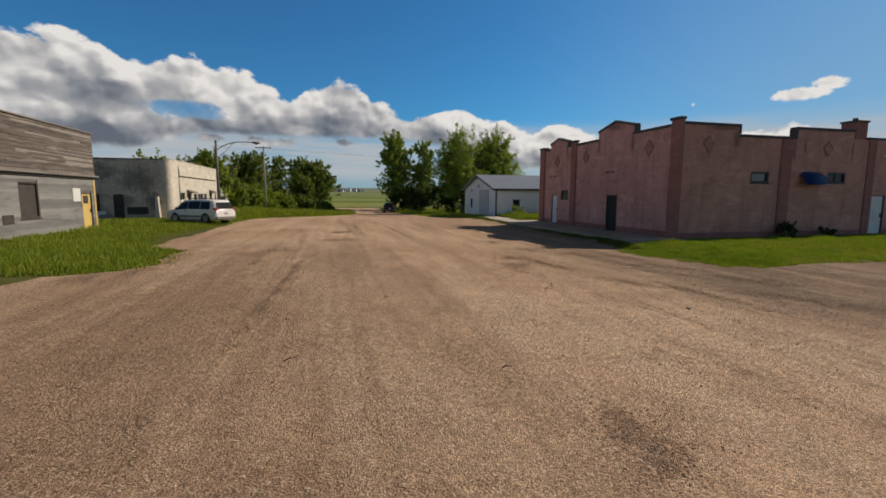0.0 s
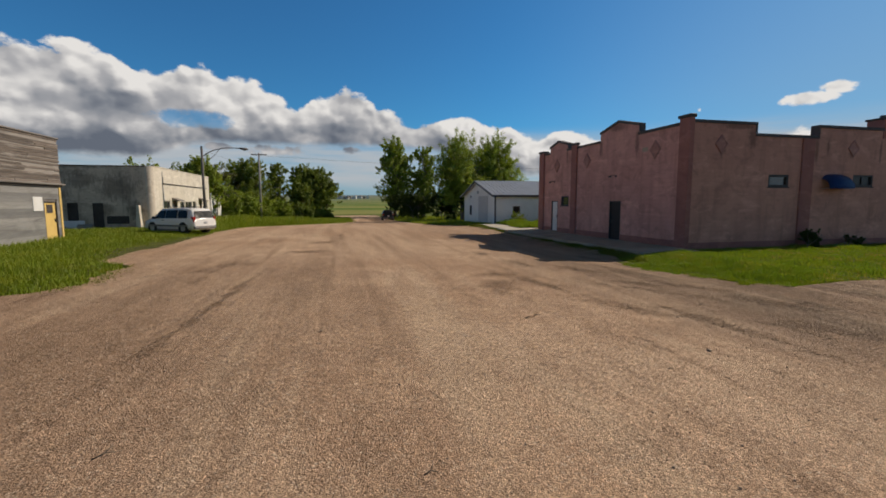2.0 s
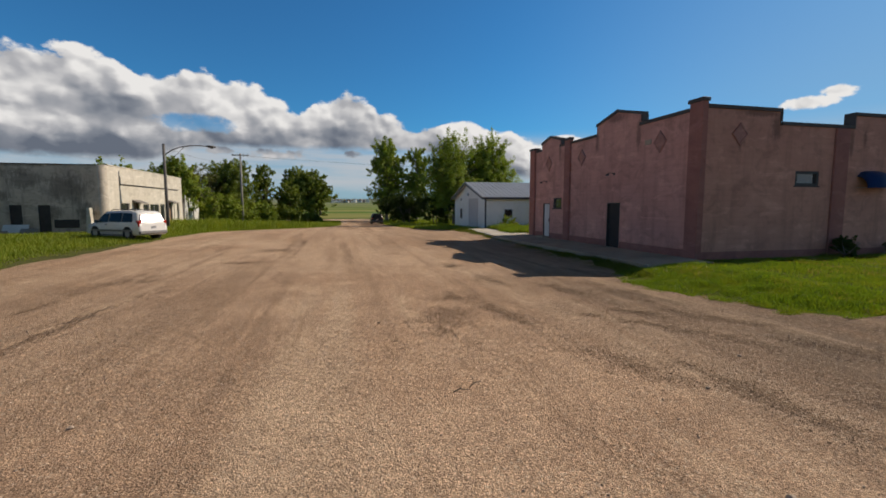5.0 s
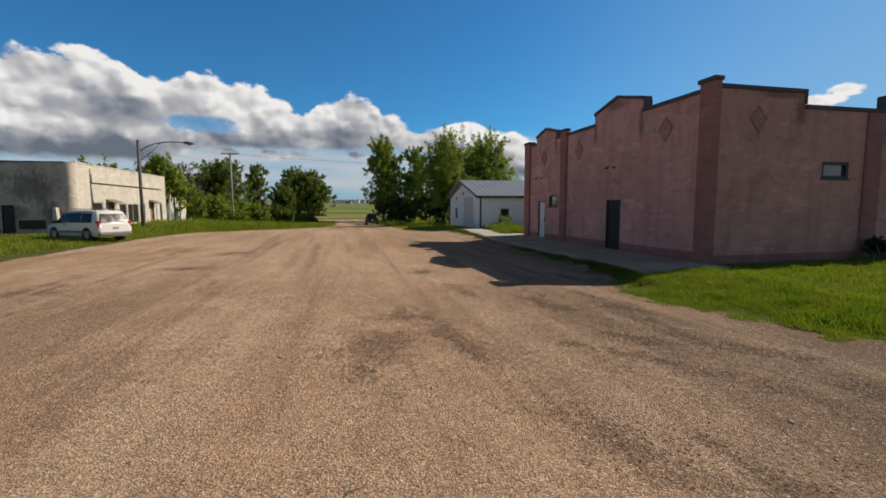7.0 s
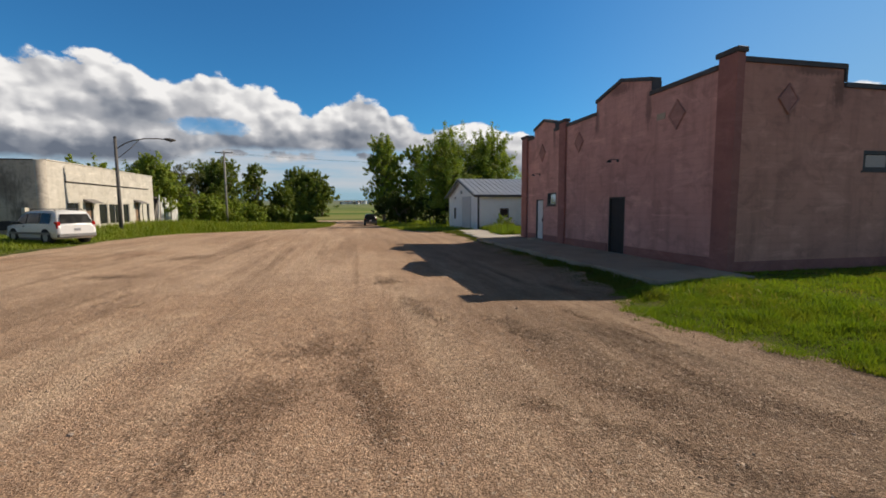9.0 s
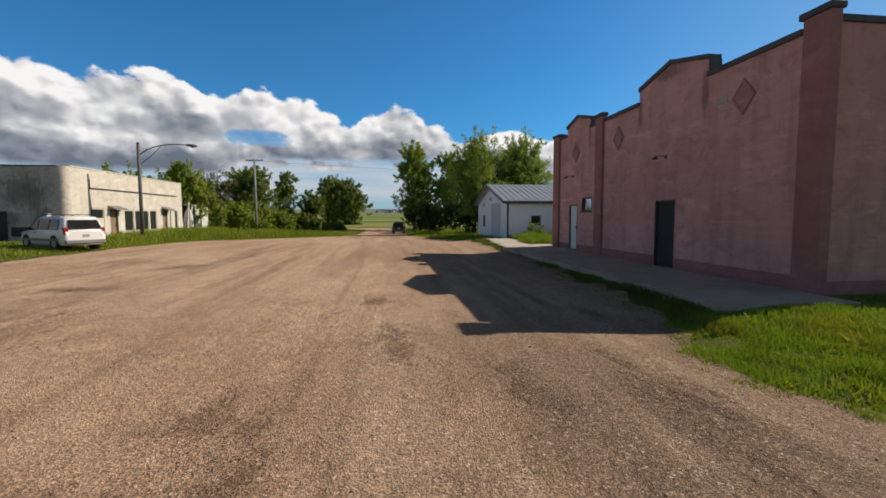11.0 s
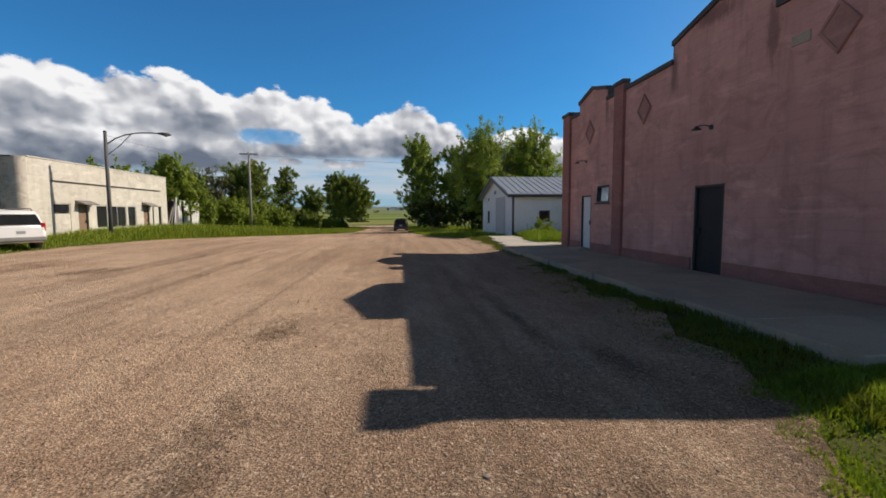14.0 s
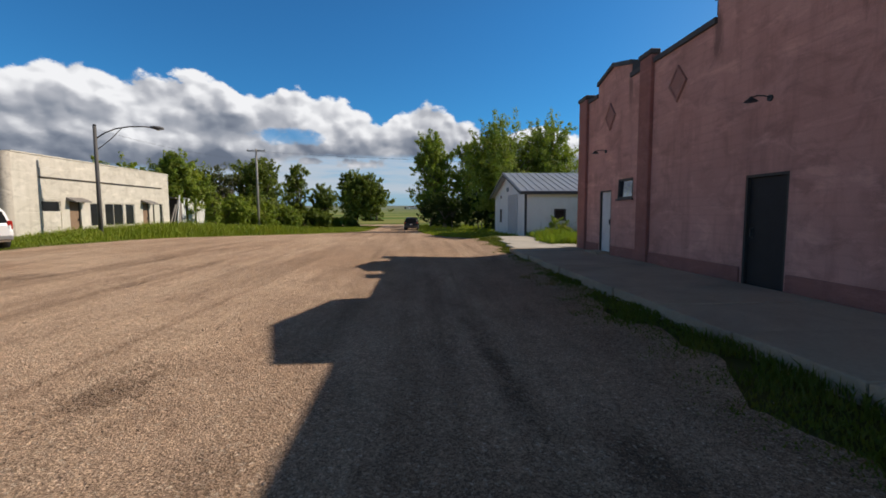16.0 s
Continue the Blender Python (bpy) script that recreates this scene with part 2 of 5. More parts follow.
# dark soil patches and ruts of the street: x, y, half-width, half-length, turn in degrees
PATCHES = [(-10.5, -4.3, 0.3, 0.5, -30), (-8.8, -2.1, 0.25, 1.0, 5), (-9.1, 1.0, 0.3, 0.7, 0), (-7.5, -3.8, 0.3, 0.8, 10), (-11.0, -5.8, 0.4, 0.8, -25),
           (-15.8, 8.0, 0.7, 1.0, -10), (-16.4, 3.3, 0.9, 0.5, 0), (-8.45, -10.5, 0.22, 1.5, 2), (-7.1, -6.5, 0.25, 0.9, 38),
           (-9.9, -5.6, 0.22, 1.9, 8), (-7.5, -7.3, 0.22, 1.5, 37), (-5.9, -6.8, 0.3, 0.8, 30), (-5.4, -8.9, 0.5, 0.9, 40), (-9.25, -8.8, 0.35, 0.6, 20),
           (-5.0, -0.3, 0.25, 1.0, 5), (-5.7, 1.9, 0.12, 2.0, 3), (-17.6, -6.5, 0.13, 5.0, -3), (-6.6, -11.2, 0.5, 1.6, 30), (-13.9, -15.1, 0.35, 0.5, 25), (-13.9, -15.6, 0.3, 0.35, 40)]


def gravel(name):
    m, n, p = material(name)
    v = coords(n)
    s = n.t.nodes.new("ShaderNodeSeparateXYZ")
    n.put(s.inputs[0], v)
    broad = n.noise(v, 0.13, 5, 0.6, 0.5)
    c = n.mix(n.span(broad, 0.38, 0.62), (0.43, 0.282, 0.192), (0.52, 0.362, 0.258))
    # greyer gravel along the east side by the lawn, darkened further for lens falloff
    east_dark = n.math("MULTIPLY", n.span(s.outputs[0], -11.5, -6.0, 0, 1, True), n.span(s.outputs[1], 3.0, -5.0, 0.3, 1.0, True))
    east_dark = n.math("MULTIPLY", east_dark, n.span(n.noise(n.scaled(v, (1, 0.5, 1)), 0.5, 5, 0.6, 0.4), 0.28, 0.62, 0.6, 1.0))
    c = n.mix(n.math("MULTIPLY", east_dark, 0.9), c, (0.105, 0.076, 0.056))
    # darker brown towards the west side, south of the wooden building's far end
    west_brown = n.math("MULTIPLY", n.span(s.outputs[0], -12.5, -18.0, 0, 1, True), n.span(s.outputs[1], 6.0, -2.0, 0, 0.6, True))
    c = n.mix(west_brown, c, (0.27, 0.178, 0.120))
    lanes = n.noise(n.scaled(v, (1.0, 0.07, 1)), 0.6, 6, 0.62, 0.2)
    c = n.mix(n.span(lanes, 0.50, 0.62, 0, 0.45), c, (0.225, 0.150, 0.10))
    c = n.mix(n.span(lanes, 0.47, 0.36, 0, 0.40), c, (0.53, 0.395, 0.285))
    ruts = n.noise(n.scaled(v, (1.0, 0.035, 1), (2, 0, 4)), 2.4, 5, 0.6, 0.15)
    c = n.mix(n.span(ruts, 0.54, 0.66, 0, 0.40), c, (0.19, 0.125, 0.082))
    mottle = n.noise(n.scaled(v, (1, 0.6, 1), (6, 1, 0)), 1.4, 6, 0.65, 0.4)
    c = n.mix(0.55, c, n.mix(1.0, c, n.mix(n.span(mottle, 0.3, 0.7), (0.66, 0.65, 0.64), (1.28, 1.27, 1.25)), "MULTIPLY"))
    grit = n.noise(v, 95, 4, 0.7)
    clods = n.noise(v, 14, 5, 0.75)
    worn = n.noise(n.scaled(v, (1, 0.7, 1)), 1.7, 7, 0.7, 0.3)
    soil = None
    for x, y, a, b, turn in PATCHES:
        q = n.t.nodes.new("ShaderNodeMapping")
        q.vector_type = "TEXTURE"
        n.put(q.inputs[0], v)
        q.inputs[1].default_value, q.inputs[2].default_value, q.inputs[3].default_value = (x, y, 0), (0, 0, radians(turn)), (a, b, 2.0)
        d = n.t.nodes.new("ShaderNodeVectorMath")
        d.operation = "LENGTH"
        n.put(d.inputs[0], q.outputs[0])
        soil = d.outputs["Value"] if soil is None else n.math("MINIMUM", soil, d.outputs["Value"])
    soil = n.math("ADD", soil, n.math("ADD", n.math("MULTIPLY", n.math("SUBTRACT", worn, 0.45), 5.5), n.math("MULTIPLY", n.math("SUBTRACT", clods, 0.5), 3.6)))
    scuff = n.math("ADD", n.noise(n.scaled(v, (1.0, 0.35, 1), (3, 8, 0)), 0.55, 10, 0.74, 0.3), n.math("ADD", n.math("MULTIPLY", east_dark, 0.035), n.math("MULTIPLY", n.math("SUBTRACT", clods, 0.5), 0.26)))
    dark = n.math("MAXIMUM", n.span(soil, 1.3, 0.3, 0, 0.58, True), n.span(scuff, 0.60, 0.70, 0, 0.7))
    c = n.mix(dark, c, (0.105, 0.066, 0.042))
    spots = n.noise(n.scaled(v, (1, 0.7, 1), (1, 3, 5)), 2.6, 6, 0.7, 0.6)
    c = n.mix(n.span(spots, 0.58, 0.68, 0, 0.4), c, (0.16, 0.105, 0.07))
    for scale, depth in ((40, 0.28), (85, 0.50), (170, 0.38)):
        st = n.t.nodes.new("ShaderNodeSeparateColor")
        n.put(st.inputs[0], n.cells(v, scale, out=1))
        c = n.mix(depth, c, n.mix(1.0, c, n.mix(st.outputs[0], (0.18, 0.17, 0.155), (1.95, 1.91, 1.85)), "MULTIPLY"))
        c = n.mix(n.span(st.outputs[2], 0.94, 0.98, 0, 0.55), c, (0.60, 0.48, 0.37))
    size = n.cells(v, 50)
    c = n.mix(0.5, c, n.mix(grit, (0.15, 0.15, 0.15), (1, 1, 1)), "OVERLAY")
    n.put(p.inputs["Base Color"], c)
    p.inputs["Roughness"].default_value = 0.95
    p.inputs["Specular IOR Level"].default_value = 0.15
    h = n.math("ADD", n.math("MULTIPLY", n.math("SUBTRACT", 1.0, size), 0.35), n.math("ADD", n.math("MULTIPLY", grit, 0.35), n.math("MULTIPLY", n.noise(v, 5, 6, 0.7), 1.2)))
    h = n.math("ADD", h, n.math("MULTIPLY", n.math("MULTIPLY", dark, clods), 1.6))
    bump(n, p, h, 0.95, 0.035)
    return m


def meadow(name):
    m, n, p = material(name)
    v = coords(n)
    c = n.mix(n.span(n.noise(v, 0.5, 6, 0.7), 0.3, 0.7), (0.065, 0.08, 0.02), (0.12, 0.115, 0.04))
    strips = n.noise(n.scaled(v, (0.004, 0.02, 1)), 1.6, 4, 0.55)
    far = n.mix(n.span(strips, 0.44, 0.54), (0.105, 0.185, 0.03), (0.27, 0.27, 0.085))
    far = n.mix(n.span(n.noise(n.scaled(v, (0.02, 0.09, 1)), 1.0, 6, 0.6), 0.5, 0.75, 0, 0.5), far, (0.05, 0.08, 0.03))
    s = n.t.nodes.new("ShaderNodeSeparateXYZ")
    n.put(s.inputs[0], v)
    c = n.mix(n.span(s.outputs[1], 60, 110), c, far)
    # distance haze painted into the colour: fields pale to grey towards the horizon
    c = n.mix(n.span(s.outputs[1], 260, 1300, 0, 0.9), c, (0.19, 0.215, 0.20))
    n.put(p.inputs["Base Color"], c)
    p.inputs["Roughness"].default_value = 1.0
    p.inputs["Specular IOR Level"].default_value = 0.1
    bump(n, p, n.noise(v, 5, 5, 0.7), 0.6, 0.06)
    return m


def planks(name, a, b, board, dark, seam=0.05, peel=None):
    """Weathered horizontal boards: tone by board, grain along them."""
    m, n, p = material(name)
    v = coords(n)
    s = n.t.nodes.new("ShaderNodeSeparateXYZ")
    n.put(s.inputs[0], v)
    r = n.t.nodes.new("ShaderNodeObjectInfo").outputs["Random"]
    g = n.noise(n.scaled(v, (0.7, 0.7, 16)), 2.0, 7, 0.7, 0.3)
    c = n.mix(n.span(g, 0.3, 0.7), a, b)
    c = n.mix(1.0, c, n.mix(r, (0.62, 0.62, 0.62), (1.15, 1.12, 1.08)), "MULTIPLY")
    blot = n.noise(n.scaled(v, (1, 0.5, 2.2)), 0.9, 6, 0.7, 0.6)
    c = n.mix(n.span(blot, 0.5, 0.7, 0, 0.75), c, dark)
    if peel:
        c = n.mix(n.span(n.noise(n.scaled(v, (1, 0.35, 3.5), (4, 2, 1)), 1.2, 7, 0.7), 0.56, 0.66, 0, 0.7), c, peel)
    n.put(p.inputs["Base Color"], c)
    p.inputs["Roughness"].default_value = 0.9
    bump(n, p, g, 0.6, 0.02)
    return m


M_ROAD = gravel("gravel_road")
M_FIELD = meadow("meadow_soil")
M_PINK = stucco("pink_stucco", (0.68, 0.338, 0.272), (0.55, 0.272, 0.22), (0.26, 0.13, 0.105), 0.6, 0.5, [((0, 3.50, 5.15), (0.4, 0.22, 0.9)), ((0, 6.7, 5.3), (0.4, 0.2, 0.7)), ((0, 10.6, 5.2), (0.4, 0.16, 0.6)), ((0, 5.2, 6.2), (0.4, 0.9, 0.3))])
M_TAN = stucco("tan_pink_stucco", (0.60, 0.298, 0.215), (0.49, 0.24, 0.174), (0.25, 0.125, 0.088), 0.6, 0.4, [((7.2, 0, 4.6), (0.16, 0.4, 0.9)), ((7.9, 0, 4.7), (0.14, 0.4, 0.5)), ((1.75, 0, 4.5), (0.25, 0.4, 0.4)), ((9.4, 0, 4.6), (0.25, 0.4, 0.5)), ((3.4, 0, 5.0), (0.3, 0.4, 0.6)), ((2.6, 0, 5.5), (1.2, 0.4, 0.16)), ((11.3, 0, 4.6), (0.12, 0.4, 0.7))])
M_RED = stucco("red_pilaster_paint", (0.37, 0.155, 0.12), (0.31, 0.125, 0.10), (0.18, 0.08, 0.068), 0.4)
M_RELIEF = stucco("dull_red_relief", (0.44, 0.22, 0.175), (0.37, 0.18, 0.145), (0.22, 0.11, 0.09), 0.5)
M_CAP = surface("dark_coping", (0.05, 0.045, 0.043), (0.085, 0.075, 0.07), 2.0, 0.75, 25, 0.4)
M_CONC = surface("concrete", (0.46, 0.365, 0.26), (0.37, 0.29, 0.205), 0.8, 0.9, 22, 0.35, 0.01, dirt=(0.21, 0.175, 0.14), dirt_amount=0.5, vary=0.15)
M_DRIVE = surface("pale_concrete", (0.52, 0.47, 0.40), (0.43, 0.39, 0.33), 0.9, 0.9, 22, 0.3, 0.01, dirt=(0.27, 0.235, 0.19), dirt_amount=0.4)
M_ROOF = surface("tar_roof", (0.08, 0.08, 0.08), (0.12, 0.12, 0.115), 0.7, 0.9, 20)
M_BLACK = surface("dark_door_paint", (0.011, 0.010, 0.010), (0.018, 0.016, 0.016), 3, 0.7, 20, 0.15, 0.004)
M_WHITE = surface("white_paint", (0.78, 0.77, 0.74), (0.68, 0.67, 0.63), 1.2, 0.6, 25, 0.15, 0.004, dirt=(0.42, 0.39, 0.34), dirt_amount=0.35)
M_FRAME = surface("dark_window_frame", (0.03, 0.027, 0.025), (0.05, 0.045, 0.04), 4, 0.6, 30, 0.2, 0.003)
M_GLASS = glass("window_glass", (0.012, 0.013, 0.014), 0.06, 0.25)
M_SIDE_GLASS = glass("dull_window_glass", (0.05, 0.05, 0.05), 0.05, 0.9)
M_PALE_GLASS = glass("dusty_window_glass", (0.085, 0.09, 0.095), 0.10)
M_SKY_GLASS = glass("glossy_window_glass", (0.03, 0.033, 0.036), 0.03, 1.0)
M_SKY_GLASS.node_tree.nodes["Principled BSDF"].inputs["IOR"].default_value = 3.0
M_CARGLASS = glass("tinted_car_glass", (0.008, 0.009, 0.010), 0.06, 0.12)
M_METAL = surface("galvanised_metal", (0.42, 0.43, 0.44), (0.34, 0.35, 0.36), 3, 0.45, 40, 0.15, 0.003, metal=0.8)
M_IRON = surface("black_iron", (0.02, 0.02, 0.02), (0.035, 0.032, 0.03), 6, 0.5, 40, 0.2, 0.003)
M_BLUE = surface("blue_vinyl", (0.02, 0.09, 0.27), (0.015, 0.065, 0.2), 3, 0.4, 20, 0.1, 0.003, dirt=(0.1, 0.14, 0.2), dirt_amount=0.3)
M_CREAM = stucco("cream_render", (0.66, 0.60, 0.50), (0.57, 0.515, 0.425), (0.36, 0.31, 0.24), 0.55)
M_DIRTYCREAM = stucco("stained_cream_render", (0.60, 0.53, 0.44), (0.47, 0.41, 0.335), (0.24, 0.20, 0.165), 0.9)
M_GREYWALL = stucco("grey_render", (0.62, 0.50, 0.385), (0.47, 0.37, 0.28), (0.20, 0.155, 0.12), 0.9, 0.0, [((-2.4, 0.85, 3.3), (1.7, 2, 1.3)), ((-4.9, 0.85, 3.9), (1.4, 2, 0.8)), ((-1.3, 0.85, 1.5), (0.8, 2, 1.2)), ((-7.6, 0.85, 4.3), (2.0, 2, 0.6)), ((-3.4, 0.85, 1.6), (0.9, 2, 0.7)), ((-10.5, 0.85, 3.6), (1.5, 2, 0.9)), ((-6.6, 0.85, 2.7), (1.0, 2, 0.5)), ((-8.0, 0.85, 4.95), (8.0, 2, 0.22))])
M_BOARD = planks("weathered_shingle_boards", (0.13, 0.105, 0.088), (0.235, 0.20, 0.175), 0.2, (0.045, 0.034, 0.027), peel=(0.36, 0.325, 0.29))
M_SIDING = planks("grey_painted_siding", (0.23, 0.228, 0.222), (0.32, 0.318, 0.31), 0.15, (0.125, 0.12, 0.115))
M_OLDWOOD = planks("bare_old_wood", (0.26, 0.235, 0.215), (0.36, 0.33, 0.30), 0.2, (0.12, 0.10, 0.09))
M_YELLOW = surface("yellow_door_paint", (0.72, 0.48, 0.16), (0.64, 0.41, 0.13), 2, 0.6, 25, 0.2, 0.004, dirt=(0.4, 0.27, 0.12), dirt_amount=0.4)
M_DARKHOLE = surface("dark_boarding", (0.045, 0.038, 0.034), (0.075, 0.062, 0.055), 2, 0.9, 15)
M_BROWN = surface("brown_door_wood", (0.20, 0.12, 0.075), (0.28, 0.18, 0.11), 3, 0.75, 20, 0.3)
M_TINROOF = surface("grey_steel_roof", (0.40, 0.42, 0.45), (0.34, 0.36, 0.385), 0.8, 0.42, 18, 0.1, 0.004, metal=0.35)
M_TINWALL = surface("white_steel_cladding", (0.88, 0.87, 0.84), (0.82, 0.81, 0.77), 0.5, 0.55, 12, 0.1, 0.004, dirt=(0.45, 0.42, 0.36), dirt_amount=0.3)
M_TINGREY = surface("grey_door_cladding", (0.58, 0.575, 0.56), (0.52, 0.515, 0.50), 0.7, 0.55, 14, 0.1, 0.004)
M_TRIM = surface("dark_metal_trim", (0.045, 0.045, 0.05), (0.065, 0.065, 0.07), 3, 0.5, 30, 0.1, 0.003)
M_CARWHITE = surface("white_car_paint", (0.80, 0.79, 0.77), (0.76, 0.75, 0.73), 0.7, 0.28, 60, 0.03, 0.001)
M_CARDARK = surface("black_car_paint", (0.012, 0.013, 0.015), (0.02, 0.021, 0.023), 0.7, 0.25, 60, 0.03, 0.001)
M_CARTRIM = surface("grey_car_plastic", (0.16, 0.155, 0.15), (0.21, 0.205, 0.2), 2, 0.6, 40, 0.1, 0.002)
M_TYRE = surface("tyre_rubber", (0.018, 0.018, 0.018), (0.03, 0.029, 0.028), 6, 0.85, 50, 0.2, 0.003)
M_RIM = surface("wheel_alloy", (0.35, 0.35, 0.36), (0.27, 0.27, 0.28), 6, 0.4, 40, 0.1, 0.002, metal=0.7)
M_TAIL = surface("red_tail_light", (0.38, 0.02, 0.015), (0.3, 0.015, 0.012), 5, 0.2, 40, 0.05, 0.001)
M_BARK = surface("tree_bark", (0.15, 0.12, 0.095), (0.22, 0.185, 0.15), 3, 0.95, 22, 0.8, 0.03, stretch=(1, 1, 0.25))
M_POLE = surface("weathered_pole_wood", (0.27, 0.245, 0.22), (0.36, 0.335, 0.30), 2, 0.9, 25, 0.5, 0.01, stretch=(3, 3, 0.2))
M_DARKPOLE = surface("dark_painted_pole", (0.075, 0.07, 0.066), (0.115, 0.107, 0.10), 2, 0.7, 25, 0.3, 0.006, stretch=(2, 2, 0.3))
M_STONE = surface("loose_stone", (0.42, 0.33, 0.26), (0.30, 0.23, 0.18), 8, 0.9, 60, 0.3, 0.004)
M_SOIL = surface("dark_soil", (0.17, 0.115, 0.077), (0.24, 0.165, 0.115), 9, 0.95, 60, 0.3, 0.004)
M_LAWN = foliage("lawn_blades", (0.15, 0.25, 0.025), (0.27, 0.34, 0.048))
M_TALL = foliage("tall_grass_blades", (0.18, 0.25, 0.022), (0.30, 0.36, 0.052))
# verge grass with the pink building's shade mixed into its colour
M_SHADED_VERGE = foliage("shaded_verge_blades", (0.10, 0.135, 0.018), (0.18, 0.20, 0.04))
M_DRY = foliage("dry_grass_blades", (0.30, 0.27, 0.08), (0.38, 0.32, 0.12))
M_LEAF_A = foliage("cottonwood_leaves", (0.21, 0.30, 0.045), (0.36, 0.44, 0.092))
M_LEAF_B = foliage("dark_elm_leaves", (0.14, 0.195, 0.038), (0.25, 0.31, 0.065))
M_LEAF_C = foliage("caragana_leaves", (0.215, 0.30, 0.04), (0.35, 0.42, 0.08))
M_LEAF_D = foliage("greyish_leaves", (0.13, 0.15, 0.06), (0.19, 0.20, 0.10))
M_LEAF_E = foliage("hedge_leaves", (0.04, 0.07, 0.014), (0.075, 0.115, 0.024))
M_CURTAIN = surface("pale_curtain", (0.62, 0.58, 0.48), (0.52, 0.48, 0.39), 3, 0.9, 30)


# ---- building helpers ----
def part(name, bm, mat, parent=None, label="", kind=""):
    """Links a bmesh as one mesh object, under a thing or a part if one is given."""
    me = bpy.data.meshes.new(name)
    bm.normal_update()
    bm.to_mesh(me)
    bm.free()
    for m in mat if isinstance(mat, (list, tuple)) else [mat]:
        me.materials.append(m)
    ob = new(name, me)
    if parent:
        ob.parent = parent
    return tagged(ob, label, kind=kind)


def thing(name, at=(0, 0, 0), turn=0.0, label="", category="", group="", kind=""):
    ob = new(name)
    ob.matrix_basis = pose(*at, 0, 0, turn)
    ob.empty_display_size = 0.2
    return tagged(ob, label, category, group, kind)


def box(x0, x1, y0, y1, z0, z1, bm=None, bevel=0.0, m=None):
    bm = bm or bmesh.new()
    t = Matrix.Translation(((x0 + x1) / 2, (y0 + y1) / 2, (z0 + z1) / 2)) @ Matrix.Diagonal((x1 - x0, y1 - y0, z1 - z0, 1))
    r = bmesh.ops.create_cube(bm, size=1, matrix=(m or Matrix()) @ t)
    if bevel:
        edges = {e for v in r["verts"] for e in v.link_edges}
        bmesh.ops.bevel(bm, geom=list(edges), offset=bevel, segments=1, affect="EDGES")
    return bm


def prism(points, lay, d0, d1, bm=None):
    """A polygon of (u, v) points, pushed from depth d0 to d1; lay turns (u, v, d) into x, y, z."""
    bm = bm or bmesh.new()
    a = [bm.verts.new(lay(u, v, d0)) for u, v in points]
    b = [bm.verts.new(lay(u, v, d1)) for u, v in points]
    n = len(points)
    bm.faces.new(a)
    bm.faces.new(b[::-1])
    for i in range(n):
        bm.faces.new((a[i], b[i], b[(i + 1) % n], a[(i + 1) % n]))
    bmesh.ops.recalc_face_normals(bm, faces=bm.faces)
    return bm


def tube(path, radii, sides=8, bm=None):
    bm = bm or bmesh.new()
    path = [Vector(p) for p in path]
    rings = []
    for i, p in enumerate(path):
        t = (path[min(i + 1, len(path) - 1)] - path[max(i - 1, 0)]).normalized()
        u = t.orthogonal().normalized() if i == 0 else (u - t * u.dot(t)).normalized()
        w = t.cross(u)
        r = radii if isinstance(radii, (int, float)) else radii[i]
        rings.append([bm.verts.new(p + (u * math.cos(k * math.tau / sides) + w * math.sin(k * math.tau / sides)) * r) for k in range(sides)])
    for a, b in zip(rings, rings[1:]):
        for k in range(sides):
            f = bm.faces.new((a[k], a[(k + 1) % sides], b[(k + 1) % sides], b[k]))
            f.smooth = True
    bm.faces.new(rings[0][::-1])
    bm.faces.new(rings[-1])
    return bm


def cut_wall(u0, u1, z0, z1, holes, lay, d0, d1, steps=()):
    """One wall from u0 to u1 with rectangular holes (ua, ub, za, zb) through it and a stepped top (ua, ub, z)."""
    us = sorted({u0, u1, *[q for h in holes for q in h[:2]], *[q for s in steps for q in s[:2]]})
    zs = sorted({z0, z1, *[q for h in holes for q in h[2:]], *[s[2] for s in steps]})
    solid = set()
    for i in range(len(us) - 1):
        u = (us[i] + us[i + 1]) / 2
        top = max([z1, *[s[2] for s in steps if s[0] < u < s[1]]])
        for k in range(len(zs) - 1):
            z = (zs[k] + zs[k + 1]) / 2
            if z < top and not any(h[0] < u < h[1] and h[2] < z < h[3] for h in holes):
                solid.add((i, k))
    bm, made = bmesh.new(), {}

    def at(i, k, s):
        if (i, k, s) not in made:
            made[i, k, s] = bm.verts.new(lay(us[i], zs[k], d1 if s else d0))
        return made[i, k, s]

    for i, k in solid:
        for s in (0, 1):
            bm.faces.new((at(i, k, s), at(i + 1, k, s), at(i + 1, k + 1, s), at(i, k + 1, s)))
        for di, dk, p, q in ((-1, 0, (0, 0), (0, 1)), (1, 0, (1, 0), (1, 1)), (0, -1, (0, 0), (1, 0)), (0, 1, (0, 1), (1, 1))):
            if (i + di, k + dk) not in solid:
                bm.faces.new((at(i + p[0], k + p[1], 0), at(i + q[0], k + q[1], 0), at(i + q[0], k + q[1], 1), at(i + p[0], k + p[1], 1)))
    bmesh.ops.recalc_face_normals(bm, faces=bm.faces)
    return bm


